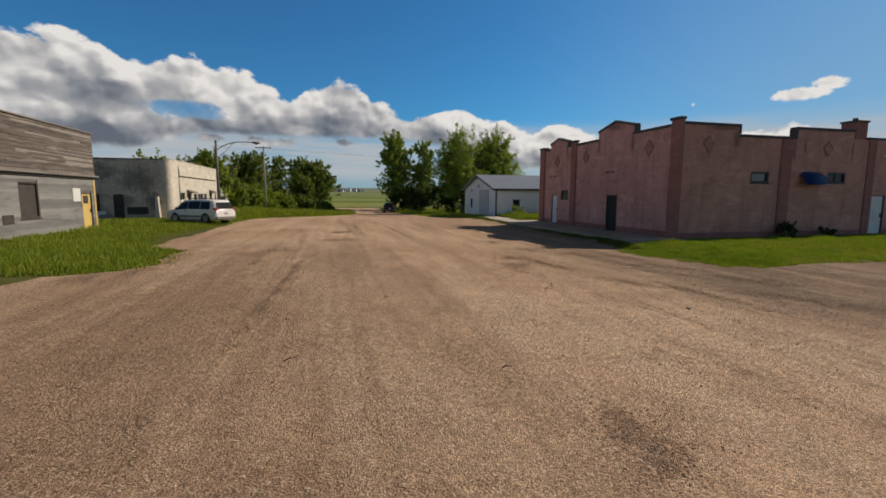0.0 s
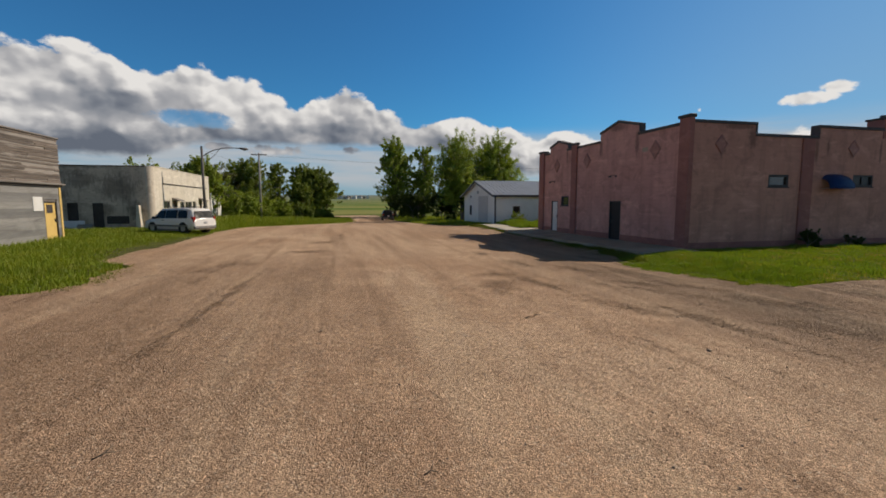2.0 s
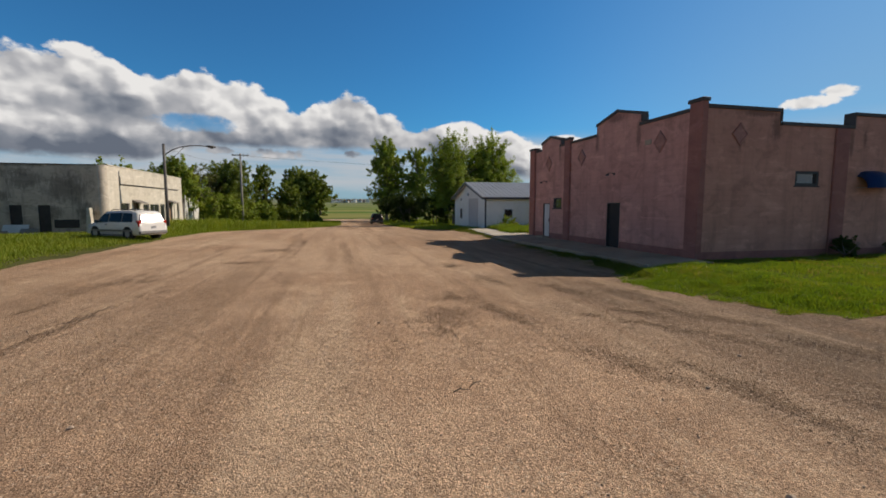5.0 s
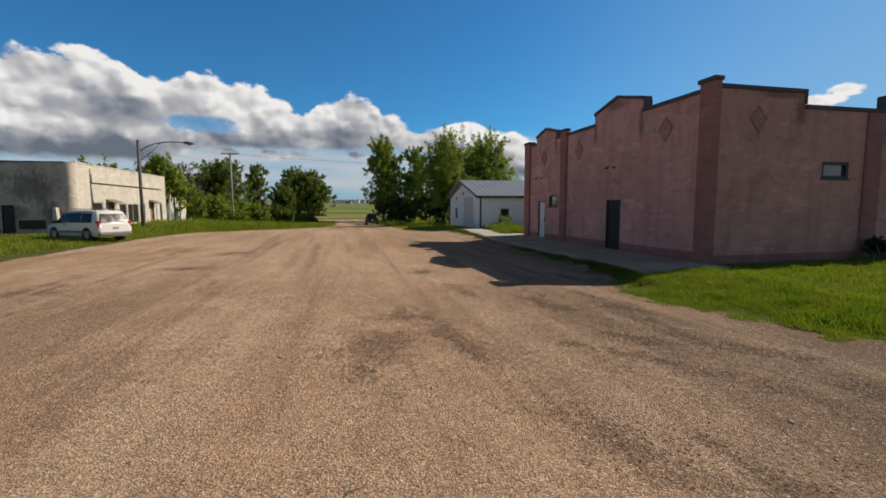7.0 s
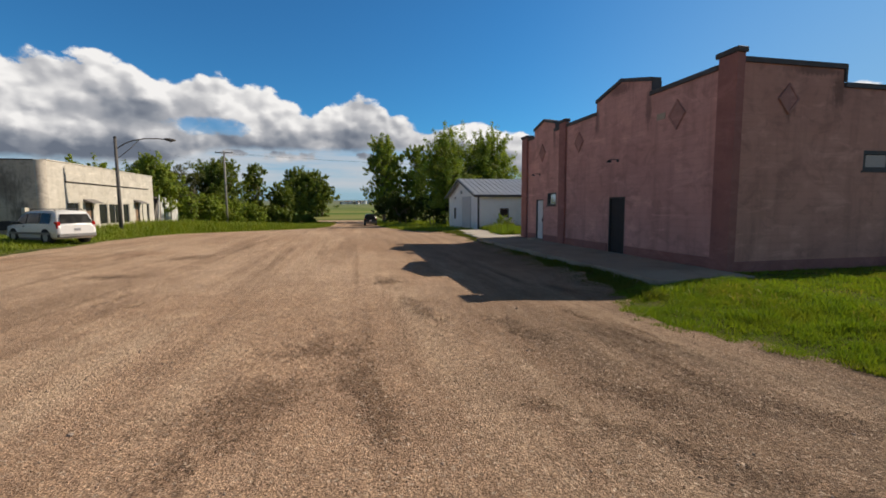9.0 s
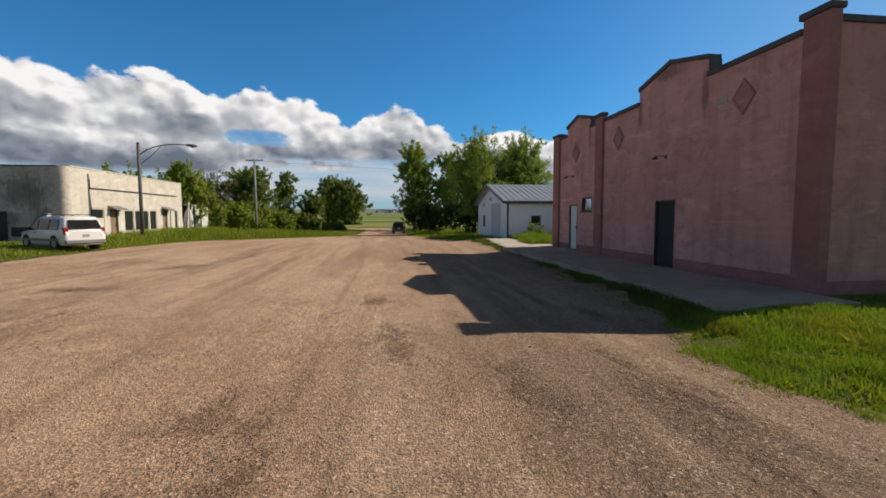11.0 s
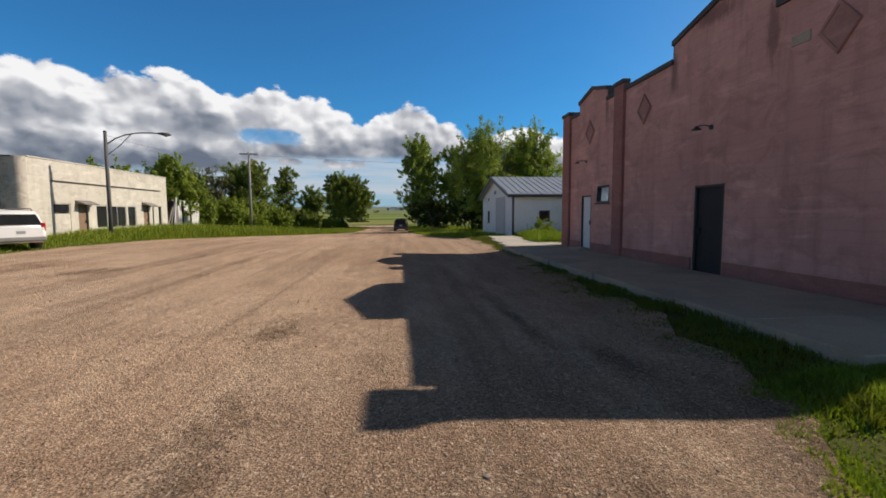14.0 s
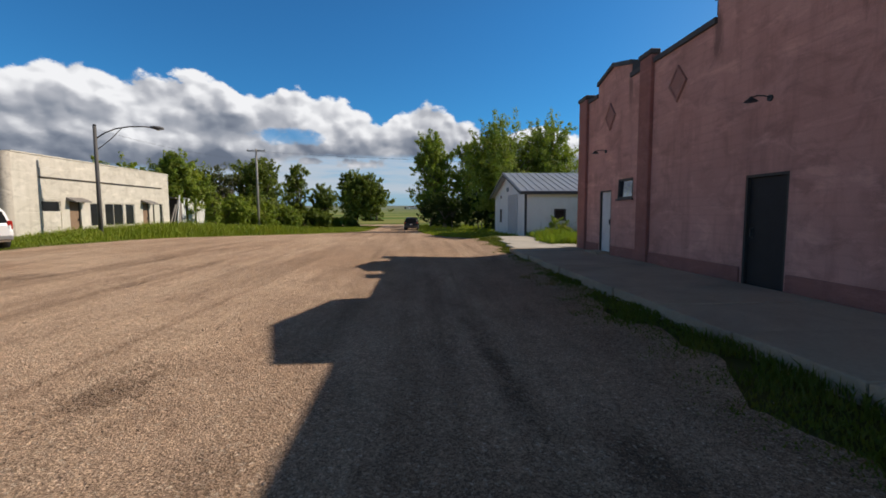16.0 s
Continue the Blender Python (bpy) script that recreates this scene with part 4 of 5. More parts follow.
window_unit(shed, facing_yard, 1.95, 2.75, 1.2, 1.95, 0.0, M_GLASS, M_TRIM, "small dark square window", 0, t=0.09)
for s in (0, 1):
    y0, y1 = (-0.35, SW / 2) if s == 0 else (SW + 0.35, SW / 2)
    z0 = SH - 0.35 * (SR - SH) / (SW / 2)
    bm = prism([(y0, z0 + 0.02), (y1, SR + 0.02), (y1, SR + 0.10), (y0, z0 + 0.10)], lambda u, v, d: (d, u, v), -0.45, SL + 0.4)
    rf = part("roof", bm, M_TINROOF, shed, "grey standing-seam steel roof")
    for k in range(28):
        x = -0.4 + k * 0.49
        part("seam", prism([(y0, z0 + 0.10), (y1, SR + 0.10), (y1, SR + 0.135), (y0, z0 + 0.135)], lambda u, v, d: (d, u, v), x, x + 0.03), M_TINROOF, rf)
    part("fascia", prism([(y0, z0 - 0.10), (y1, SR - 0.10), (y1, SR + 0.02), (y0, z0 + 0.02)], lambda u, v, d: (d, u, v), -0.47, -0.40), M_TRIM, shed, "dark gable fascia")
part("fascia", box(-0.45, SL + 0.4, -0.38, -0.33, SH - 0.22, SH - 0.02), M_TRIM, shed, "dark eave fascia")
part("wall_light", box(-0.16, -0.01, 5.35, 5.6, 3.35, 3.65, bevel=0.02), M_METAL, shed, "grey lamp box on the gable")
part("gable_vent", box(-0.04, 0.0, 8.2, 8.5, 2.9, 3.15, bevel=0.01), M_TRIM, shed)

# ---- the old shop with a rounded corner ----
shop = thing("old_shop", (-29.4, 22.6, 0.05), label="abandoned cream rendered shop with rounded corner", category="building")
SHH, SHD = 5.0, 17.2
R = 1.3    # where the curve meets the front
RC, SY = 0.45, 0.85    # radius of the curve, set-back of the side wall
shop_holes = [(3.15, 4.65, 0.55, 2.30), (5.35, 6.35, 0.0, 2.28), (7.2, 8.50, 0.55, 2.24), (8.68, 10.8, 0.55, 2.24), (11.0, 12.15, 0.55, 2.26), (13.2, 14.1, 0.0, 2.34), (14.6, 16.2, 0.5, 2.36)]
bm = cut_wall(R, SHD, 0, SHH, shop_holes, lambda u, v, d: (-d, u, v), 0, 0.3)
part("front_wall", bm, M_CREAM, shop)
bm = bmesh.new()
pts = []
for k in range(25):
    a = k / 24 * math.pi / 2
    pts.append((-RC + RC * math.cos(a), R - RC * math.sin(a)))
inner = [(-RC + (RC - 0.3) * math.cos(k / 24 * math.pi / 2), R - (RC - 0.3) * math.sin(k / 24 * math.pi / 2)) for k in range(25)]
prism(pts + inner[::-1], lambda u, v, d: (u, v, d), 0, SHH, bm)
part("corner_wall", bm, M_DIRTYCREAM, shop, "rounded stained cream corner")
facing_side = lambda u, v, d: (u, d + SY, v)
bm = cut_wall(-16.0, -RC, 0, SHH - 0.05, [(-4.25, -3.5, 0.0, 2.08), (-5.95, -5.2, 0.3, 2.1)], facing_side, 0, 0.3)
part("side_wall", bm, M_GREYWALL, shop, "grey stained side wall")
part("back_wall", box(-16.0, -0.3, SHD - 0.3, SHD, 0, SHH - 0.3), M_GREYWALL, shop)
part("rear_wall", box(-16.3, -16.0, SY, SHD, 0, SHH - 0.3), M_GREYWALL, shop)
part("roof", prism([(-16.0, SY + 0.31), (-0.75, SY + 0.31), (-0.31, 1.45), (-0.31, SHD - 0.31), (-16.0, SHD - 0.31)], lambda u, v, d: (u, v, d), SHH - 0.6, SHH - 0.45), M_ROOF, shop)
for a, b in ((R, SHD + 0.03),):
    part("coping", box(-0.34, 0.04, a, b, SHH, SHH + 0.07), M_CREAM, shop)
part("coping", box(-16.0, -RC, SY - 0.04, SY + 0.34, SHH - 0.05, SHH + 0.02), M_CAP, shop)
part("sign_ledge", box(0.0, 0.09, 3.1, 16.0, 3.68, 3.73, bevel=0.008), M_DARKHOLE, shop, "dark ledge below the sign band")
part("sign_band", box(0.0, 0.05, 3.1, 16.0, 3.74, 4.3, bevel=0.01), M_CREAM, shop)
lay_shop = lambda u, v, d: (-d, u, v)
for k, (a, b, c, e) in enumerate(shop_holes):
    if e - c > 2.2:
        door_leaf(shop, lay_shop, a, b, c + 0.02, e, 0.08, M_BROWN, "brown boarded old door", 1)
    else:
        window_unit(shop, lay_shop, a, b, c, e, 0.05, M_GLASS, M_CREAM, "dark shop window in cream frame", 1 if b - a > 2 else 0, t=0.07)
part("boarding", box(-0.03, 0.012, 3.22, 4.58, 0.62, 1.62, bevel=0.008), M_CREAM, shop, "pale board over the lower window")
part("curtain", box(-0.11, -0.09, 15.0, 15.8, 0.6, 2.25), M_CURTAIN, shop, "pale curtain")
for a, b, z in ((5.1, 6.6, 2.32), (13.0, 14.35, 2.40)):
    part("door_canopy", prism([(0.0, z), (0.6, z - 0.10), (0.6, z - 0.03), (0.0, z + 0.22)], lambda u, v, d: (u, d, v), a, b), M_OLDWOOD, shop, "small rotten door canopy")
    part("canopy_lamp", box(0.0, 0.22, b + 0.02, b + 0.16, z - 0.08, z + 0.06, bevel=0.03), M_WHITE, shop, "white lamp beside the canopy")
door_leaf(shop, facing_side, -4.25, -3.5, 0.0, 2.08, 0.06, M_DARKHOLE, "dark boarded side door", 1)
window_unit(shop, facing_side, -5.95, -5.2, 0.3, 2.1, 0.06, M_DARKHOLE, M_DARKHOLE, "dark boarded side window", 0)
part("low_hatch", box(-3.3, -1.75, SY - 0.06, SY, 0.45, 1.05, bevel=0.02), M_DARKHOLE, shop, "low dark boarded hatch")
part("buttress", prism([(-0.18, 0), (0.22, 0), (0.12, 1.9), (-0.05, 1.9)], lambda u, v, d: (u - 1.0, d, v), SY - 0.45, SY + 0.05), M_CREAM, shop, "leaning pale post")

# scrap beside the shop's side wall
scrap = thing("scrap_pile", (-33.9, 22.7, 0.1), label="low pile of pale scrap boards by the stained wall", category="scrap")
for k, (x, y, w, h, lean, spin) in enumerate(((-1.0, 0.3, 1.5, 0.75, 24, 4), (-0.2, 0.15, 1.1, 0.5, 35, -8), (0.5, -0.1, 1.3, 0.3, 70, 12), (-1.7, -0.15, 0.9, 0.45, 55, 20))):
    part("board", box(-w / 2, w / 2, -0.03, 0.03, 0, h, bevel=0.01, m=pose(x, y, -0.03, -lean, 0, spin)), M_WHITE if k % 2 == 0 else M_OLDWOOD, scrap)

# white ruin behind the shop
ruin = thing("ruined_house", (-30.2, 43.0, -0.2), label="ruined white wooden house with leaning boards", category="house")
for k in range(15):
    w = 0.36
    t = 0.06 * math.sin(k * 7.1)
    if k in (4, 9):
        continue
    part("board", box(-0.06, 0.0, 0, w - 0.03, -0.1, 3.0 + 0.35 * math.sin(k * 2.7), m=pose(0, k * w, 0, t * 40, 0, 0)), M_WHITE if k > 1 else M_OLDWOOD, ruin, "peeling white board" if k == 2 else "")
part("side_wall", box(-5.0, -0.08, 0.0, 0.1, 0, 3.1), M_DARKHOLE, ruin)
part("back_wall", box(-5.0, -0.08, 5.3, 5.4, 0, 3.1), M_OLDWOOD, ruin)
part("roof", prism([(-0.2, 3.2), (-5.2, 3.6), (-5.2, 3.7), (-0.2, 3.3)], lambda u, v, d: (u, d, v), -0.2, 5.6), M_OLDWOOD, ruin)
for k, (y, lean) in enumerate(((-0.9, 12), (-1.7, 22), (-2.4, 30))):
    part("fallen_beam", box(-0.05, 0.05, -0.07, 0.07, 0, 3.6 - 0.3 * k, m=pose(0.2, y, 0, -lean, 0, 0)), M_OLDWOOD if k else M_WHITE, ruin)

# ---- the weathered wooden building ----
barn = thing("wooden_building", (-30.1, 1.0, 0.1), label="weathered wooden building with grey siding and false front", category="building")
BL = 11.5
barn_holes = [(4.80, 6.22, 0.88, 2.60), (10.0, 11.12, 0.0, 2.12)]
core = cut_wall(-6, BL, 0, 3.0, barn_holes, lambda u, v, d: (-d, u, v), 0.03, 0.18)
part("wall_frame", core, M_OLDWOOD, barn)
rnd = random.Random(4)
for k in range(19):
    z = 0.06 + 0.155 * k
    spans = [(-6.0, BL)]
    for h in barn_holes:
        if h[2] - 0.1 < z + 0.07 < h[3] + 0.05:
            spans = [q for a, b in spans for q in ((a, min(b, h[0])), (max(a, h[1]), b)) if q[1] - q[0] > 0.05]
    for a, b in spans:
        ob = part("siding_board", box(-0.03, 0.02, a, b, z, z + 0.148, m=Matrix.Rotation(0.0, 4, "Y")), M_SIDING, barn)
part("upper_frame", box(-0.18, 0.03, -6, BL + 0.05, 3.0, 5.45), M_OLDWOOD, barn)
for k in range(22):
    z = 3.12 + 0.108 * k
    y = -6.0
    while y < BL:
        b = min(BL + 0.10, y + rnd.uniform(2.5, 8.0))
        if rnd.random() > 0.05:
            part("board", box(0.03, 0.05 + rnd.uniform(0, 0.014), y, b - 0.02, z, z + 0.10 + rnd.uniform(-0.012, 0.006), m=Matrix.Rotation(rnd.uniform(-0.003, 0.003), 4, "X")), M_BOARD, barn)
        y = b
part("ledge", box(-0.02, 0.22, -6, BL + 0.22, 3.0, 3.10, bevel=0.015), M_OLDWOOD, barn, "projecting weathered ledge")
# dark strip added to stand for the shade below the ledge
part("under_ledge_shade", box(0.0, 0.1, -6, BL + 0.12, 2.90, 3.0), M_DARKHOLE, barn)
part("top_rail", box(-0.2, 0.12, -6, BL + 0.12, 5.52, 5.60, bevel=0.02), M_OLDWOOD, barn)
part("north_wall", box(-12.0, -0.18, BL - 0.15, BL, 0, 3.6), M_OLDWOOD, barn)
part("south_wall", box(-12.0, -0.18, -6, -5.85, 0, 3.6), M_OLDWOOD, barn)
part("west_wall", box(-12.15, -12.0, -6, BL, 0, 3.2), M_OLDWOOD, barn)
part("roof", prism([(-0.2, 4.4), (-12.3, 3.4), (-12.3, 3.5), (-0.2, 4.5)], lambda u, v, d: (u, d, v), -6.1, BL + 0.1), M_ROOF, barn)
lay_barn = lambda u, v, d: (-d, u, v)
window_unit(barn, lay_barn, 4.80, 6.22, 0.88, 2.60, 0.0, M_DARKHOLE, M_DARKHOLE, "tall window boarded with dark planks", 0, t=0.09)
leaf = door_leaf(barn, lay_barn, 10.0, 11.12, 0.05, 2.12, 0.0, M_YELLOW, "bright yellow wooden door", 1)
part("door_glass", box(-0.05, -0.03, 10.3, 10.8, 1.5, 1.95), M_DARKHOLE, leaf, "boarded door light")
part("corner_board", box(-0.02, 0.05, BL - 0.14, BL + 0.03, 0, 2.9), M_YELLOW, barn, "yellow painted corner board")
part("notice_board", box(0.02, 0.06, 9.1, 9.85, 1.62, 2.35, bevel=0.01), M_WHITE, barn, "faded white notice board")
part("wall_patch", box(0.02, 0.05, 3.6, 4.3, 0.7, 1.1, bevel=0.01), M_DARKHOLE, barn, "dark broken patch of siding")

# ---- vehicles ----
def loft(sections, bm=None, close=True):
    """Joins rings of equal length, (x, [(y, z), ...]) from back to front."""
    bm = bm or bmesh.new()
    rings = [[bm.verts.new((x, y, z)) for y, z in ring] for x, ring in sections]
    n = len(rings[0])
    for a, b in zip(rings, rings[1:]):
        for k in range(n):
            bm.faces.new((a[k], a[(k + 1) % n], b[(k + 1) % n], b[k])).smooth = True
    if close:
        bm.faces.new(rings[0][::-1])
        bm.faces.new(rings[-1])
    bmesh.ops.recalc_face_normals(bm, faces=bm.faces)
    return bm


def body_ring(w, z0, belt, top, roof_w):
    half = [(0, z0), (w * 0.86, z0), (w * 0.97, z0 + 0.12), (w, (z0 + belt) / 2), (w * 0.97, belt), (roof_w + 0.04, top - 0.14), (roof_w - 0.06, top - 0.03), (0, top)]
    return half + [(-y, z) for y, z in half[-2:0:-1]]


def vehicle(name, at, turn, label, category, paint, L, W, H, wheelbase, stations, glass_rows, rear_glass, radius=0.36):
    car = thing(name, at, turn, label, category)
    part("body", loft([(x, body_ring(*r)) for x, r in stations]), paint, car)
    axle = -wheelbase / 2
    for x in (axle, axle + wheelbase):
        for s in (-1, 1):
            wheel = part("wheel", tube([(x, s * (W / 2 - 0.20), radius), (x, s * (W / 2 - 0.02), radius)], radius - 0.05, 20), M_TYRE, car)
            part("tyre", tube([(x, s * (W / 2 - 0.23), radius), (x, s * (W / 2 - 0.20), radius), (x, s * (W / 2 - 0.02), radius), (x, s * (W / 2 + 0.005), radius)], [radius - 0.05, radius, radius, radius - 0.06], 20), M_TYRE, wheel)
            part("rim", tube([(x, s * (W / 2 - 0.03), radius), (x, s * (W / 2 + 0.015), radius)], [radius * 0.66, radius * 0.58], 16), M_RIM, wheel)
            part("wheel_arch", tube([(x, s * (W / 2 - 0.3), radius + 0.03), (x, s * (W / 2 + 0.003), radius + 0.03)], radius + 0.07, 20), M_TYRE, car, "dark wheel arch")
    for s in (-1, 1):
        for pts in glass_rows:
            q = [Vector((x, s * y, z)) for x, y, z in pts]
            nrm = (q[1] - q[0]).cross(q[2] - q[0]).normalized() * 0.012
            if nrm.y * s < 0:
                nrm = -nrm
            bm = bmesh.new()
            a, b = [bm.verts.new(p - nrm) for p in q], [bm.verts.new(p + nrm) for p in q]
            bm.faces.new(a), bm.faces.new(b[::-1])
            for i in range(len(q)):
                bm.faces.new((a[i], b[i], b[(i + 1) % len(q)], a[(i + 1) % len(q)]))
            bmesh.ops.recalc_face_normals(bm, faces=bm.faces)
            part("side_window", bm, M_CARGLASS, car)
    q = [Vector(p) for p in rear_glass]
    bm = bmesh.new()
    a, b = [bm.verts.new(p) for p in q], [bm.verts.new(p + Vector((-0.02, 0, 0.004))) for p in q]
    bm.faces.new(a), bm.faces.new(b[::-1])
    for i in range(len(q)):
        bm.faces.new((a[i], b[i], b[(i + 1) % len(q)], a[(i + 1) % len(q)]))
    bmesh.ops.recalc_face_normals(bm, faces=bm.faces)
    part("rear_window", bm, M_CARGLASS, car, "dark tinted rear window")
    return car


VAN_TURN = math.degrees(math.atan2(0.56, -0.83))
van = vehicle("minivan", (-25.6, 17.1, 0.10), VAN_TURN, "white parked minivan with roof rails in the grass", "van", M_CARWHITE, 5.1, 2.0, 1.82, 3.05,
              [(-2.55, (0.80, 0.45, 0.98, 1.02, 0.74)), (-2.50, (0.94, 0.30, 1.02, 1.10, 0.80)), (-2.38, (0.98, 0.27, 1.04, 1.35, 0.80)), (-2.22, (0.99, 0.26, 1.05, 1.68, 0.77)), (-2.08, (0.99, 0.26, 1.05, 1.79, 0.75)),
               (-1.0, (1.0, 0.25, 1.05, 1.83, 0.76)), (0.2, (1.0, 0.25, 1.04, 1.82, 0.75)), (0.75, (1.0, 0.25, 1.03, 1.76, 0.72)), (1.3, (0.99, 0.25, 1.02, 1.40, 0.76)), (1.65, (0.98, 0.26, 1.00, 1.14, 0.82)),
               (2.2, (0.95, 0.28, 0.92, 1.00, 0.80)), (2.45, (0.86, 0.32, 0.80, 0.86, 0.74)), (2.56, (0.70, 0.40, 0.66, 0.70, 0.6))],
              [[(-1.95, 0.985, 1.10), (-1.05, 0.985, 1.10), (-1.05, 0.835, 1.66), (-1.85, 0.83, 1.64)], [(-0.95, 0.985, 1.10), (0.15, 0.985, 1.10), (0.15, 0.835, 1.66), (-0.95, 0.84, 1.67)],
               [(0.25, 0.985, 1.09), (1.25, 0.98, 1.06), (0.80, 0.84, 1.58), (0.25, 0.84, 1.65)]],
              [(-2.515, -0.78, 1.12), (-2.515, 0.78, 1.12), (-2.285, 0.66, 1.60), (-2.285, -0.66, 1.60)])
part("windscreen", prism([(-0.74, 0), (0.74, 0), (0.66, 0.72), (-0.66, 0.72)], lambda u, v, d: (1.62 - v * 1.18 + d, u, 1.13 + v * 0.83 + d), 0.0, 0.03), M_CARGLASS, van)
part("rear_bumper", box(-2.60, -2.40, -0.93, 0.93, 0.33, 0.56, bevel=0.06), M_CARTRIM, van, "grey plastic rear bumper")
part("front_bumper", box(2.42, 2.62, -0.84, 0.84, 0.30, 0.58, bevel=0.06), M_CARWHITE, van)
for s in (-1, 1):
    part("tail_light", box(-2.515, -2.25, s * 0.84 - 0.10, s * 0.84 + 0.10, 0.80, 1.20, bevel=0.03), M_TAIL, van, "red tail light")
    part("side_moulding", box(-2.0, 1.9, s * 1.0 - 0.02, s * 1.0 + 0.02, 0.50, 0.62, bevel=0.01), M_CARTRIM, van, "grey side moulding")
    part("sill_skirt", box(-1.1, 1.1, s * 0.93 - 0.05, s * 0.93 + 0.05, 0.20, 0.32, bevel=0.02), M_CARTRIM, van)
    part("roof_rail", tube([(-1.95, s * 0.66, 1.78), (-1.8, s * 0.66, 1.87), (0.1, s * 0.66, 1.89), (0.35, s * 0.66, 1.81)], 0.022, 6), M_TRIM, van, "dark roof rail")
    part("door_mirror", box(1.08, 1.26, s * 1.10 - 0.10, s * 1.10 + 0.10, 1.04, 1.22, bevel=0.03), M_TRIM, van)
    part("door_handle", box(0.32, 0.52, s * 1.0 - 0.02, s * 1.0 + 0.025, 0.92, 0.97, bevel=0.008), M_TRIM, van)
for x in (-1.5, -0.2):
    part("roof_bar", tube([(x, -0.66, 1.88), (x, 0.66, 1.88)], 0.018, 6), M_TRIM, van)
part("tailgate_handle", box(-2.54, -2.47, -0.26, 0.26, 0.90, 0.97, bevel=0.01), M_TRIM, van)
part("number_plate", box(-2.56, -2.50, -0.16, 0.16, 0.70, 0.84), M_METAL, van, "plain number plate")
part("wiper", tube([(-2.44, 0.0, 1.12), (-2.38, 0.3, 1.25)], 0.012, 5), M_TRIM, van)

van.scale = (0.93, 0.93, 0.93)
BZ = float(fall(55.5)) - 0.01
suv = vehicle("parked_car", (-7.1, 55.5, BZ), 88, "black parked car seen from behind", "car", M_CARDARK, 4.6, 1.85, 1.66, 2.7,
              [(-2.28, (0.78, 0.45, 0.92, 0.97, 0.72)), (-2.22, (0.90, 0.30, 0.96, 1.05, 0.74)), (-2.05, (0.92, 0.27, 0.98, 1.40, 0.70)), (-1.85, (0.92, 0.26, 0.98, 1.60, 0.66)),
               (-0.5, (0.92, 0.25, 0.98, 1.67, 0.66)), (0.3, (0.92, 0.25, 0.97, 1.60, 0.64)), (0.9, (0.92, 0.25, 0.96, 1.18, 0.72)), (1.8, (0.90, 0.28, 0.88, 1.0, 0.74)), (2.28, (0.78, 0.36, 0.72, 0.78, 0.64))],
              [[(-1.8, 0.905, 1.03), (-0.75, 0.905, 1.03), (-0.75, 0.745, 1.50), (-1.65, 0.74, 1.46)], [(-0.65, 0.905, 1.03), (0.75, 0.90, 1.02), (0.30, 0.73, 1.44), (-0.65, 0.75, 1.50)]],
              [(-2.24, -0.70, 1.06), (-2.24, 0.70, 1.06), (-2.00, 0.58, 1.46), (-2.00, -0.58, 1.46)], 0.35)
part("rear_bumper", box(-2.36, -2.2, -0.86, 0.86, 0.34, 0.60, bevel=0.04), M_TRIM, suv)
for s in (-1, 1):
    part("tail_light", box(-2.27, -2.1, s * 0.76 - 0.12, s * 0.76 + 0.12, 0.84, 1.02, bevel=0.02), M_TAIL, suv, "red tail light")
part("number_plate", box(-2.30, -2.22, -0.16, 0.16, 0.68, 0.80), M_WHITE, suv, "plain number plate")

# ---- poles ----
sl = thing("street_lamp", (-26.4, 26.35, float(ground_level(-26.4, 26.35)) - 0.1), 15, "tall dark street lamp with curved arm and cobra head", "street lamp")
part("pole", tube([(0, 0, -0.1), (0, 0, 3.5), (0, 0, 7.0)], [0.13, 0.115, 0.095], 12), M_DARKPOLE, sl)
part("pole_cap", tube([(0, 0, 7.0), (0, 0, 7.1)], [0.11, 0.07], 10), M_IRON, sl)
part("arm", tube([(0.08, 0, 6.25), (0.55, 0, 6.62), (1.1, 0, 6.88), (1.8, 0, 7.05), (2.6, 0, 7.10), (3.1, 0, 7.08)], 0.04, 8), M_DARKPOLE, sl)
part("brace", tube([(0.08, 0, 5.55), (0.8, 0, 6.2), (1.45, 0, 6.95)], 0.025, 6), M_DARKPOLE, sl)
part("lamp_head", loft([(3.0, [(-0.06, 7.04), (0.06, 7.04), (0.06, 7.14), (-0.06, 7.14)]), (3.2, [(-0.14, 6.98), (0.14, 6.98), (0.12, 7.16), (-0.12, 7.16)]), (3.55, [(-0.16, 6.96), (0.16, 6.96), (0.12, 7.15), (-0.12, 7.15)]), (3.75, [(-0.07, 6.99), (0.07, 6.99), (0.05, 7.08), (-0.05, 7.08)])]), M_DARKPOLE, sl, "grey cobra lamp head")
part("lens", tube([(3.42, 0, 6.97), (3.42, 0, 6.90)], [0.13, 0.08], 10), M_PALE_GLASS, sl)

up = thing("utility_pole", (-25.85, 52.8, float(ground_level(-25.85, 52.8))), 0, "weathered wooden utility pole with short crossarm", "utility pole")
part("pole", tube([(0, 0, -0.1), (0, 0, 5), (0, 0, 9.85)], [0.16, 0.14, 0.11], 10), M_POLE, up)
part("crossarm", box(-1.1, 1.1, -0.06, 0.06, 9.55, 9.68, bevel=0.01), M_POLE, up)
for x in (-1.0, -0.4, 0.4, 1.0):
    part("insulator", tube([(x, 0, 9.68), (x, 0, 9.86)], [0.045, 0.03], 8), M_METAL, up)
part("bracket", box(0.1, 0.5, -0.04, 0.04, 5.7, 5.78), M_METAL, up)


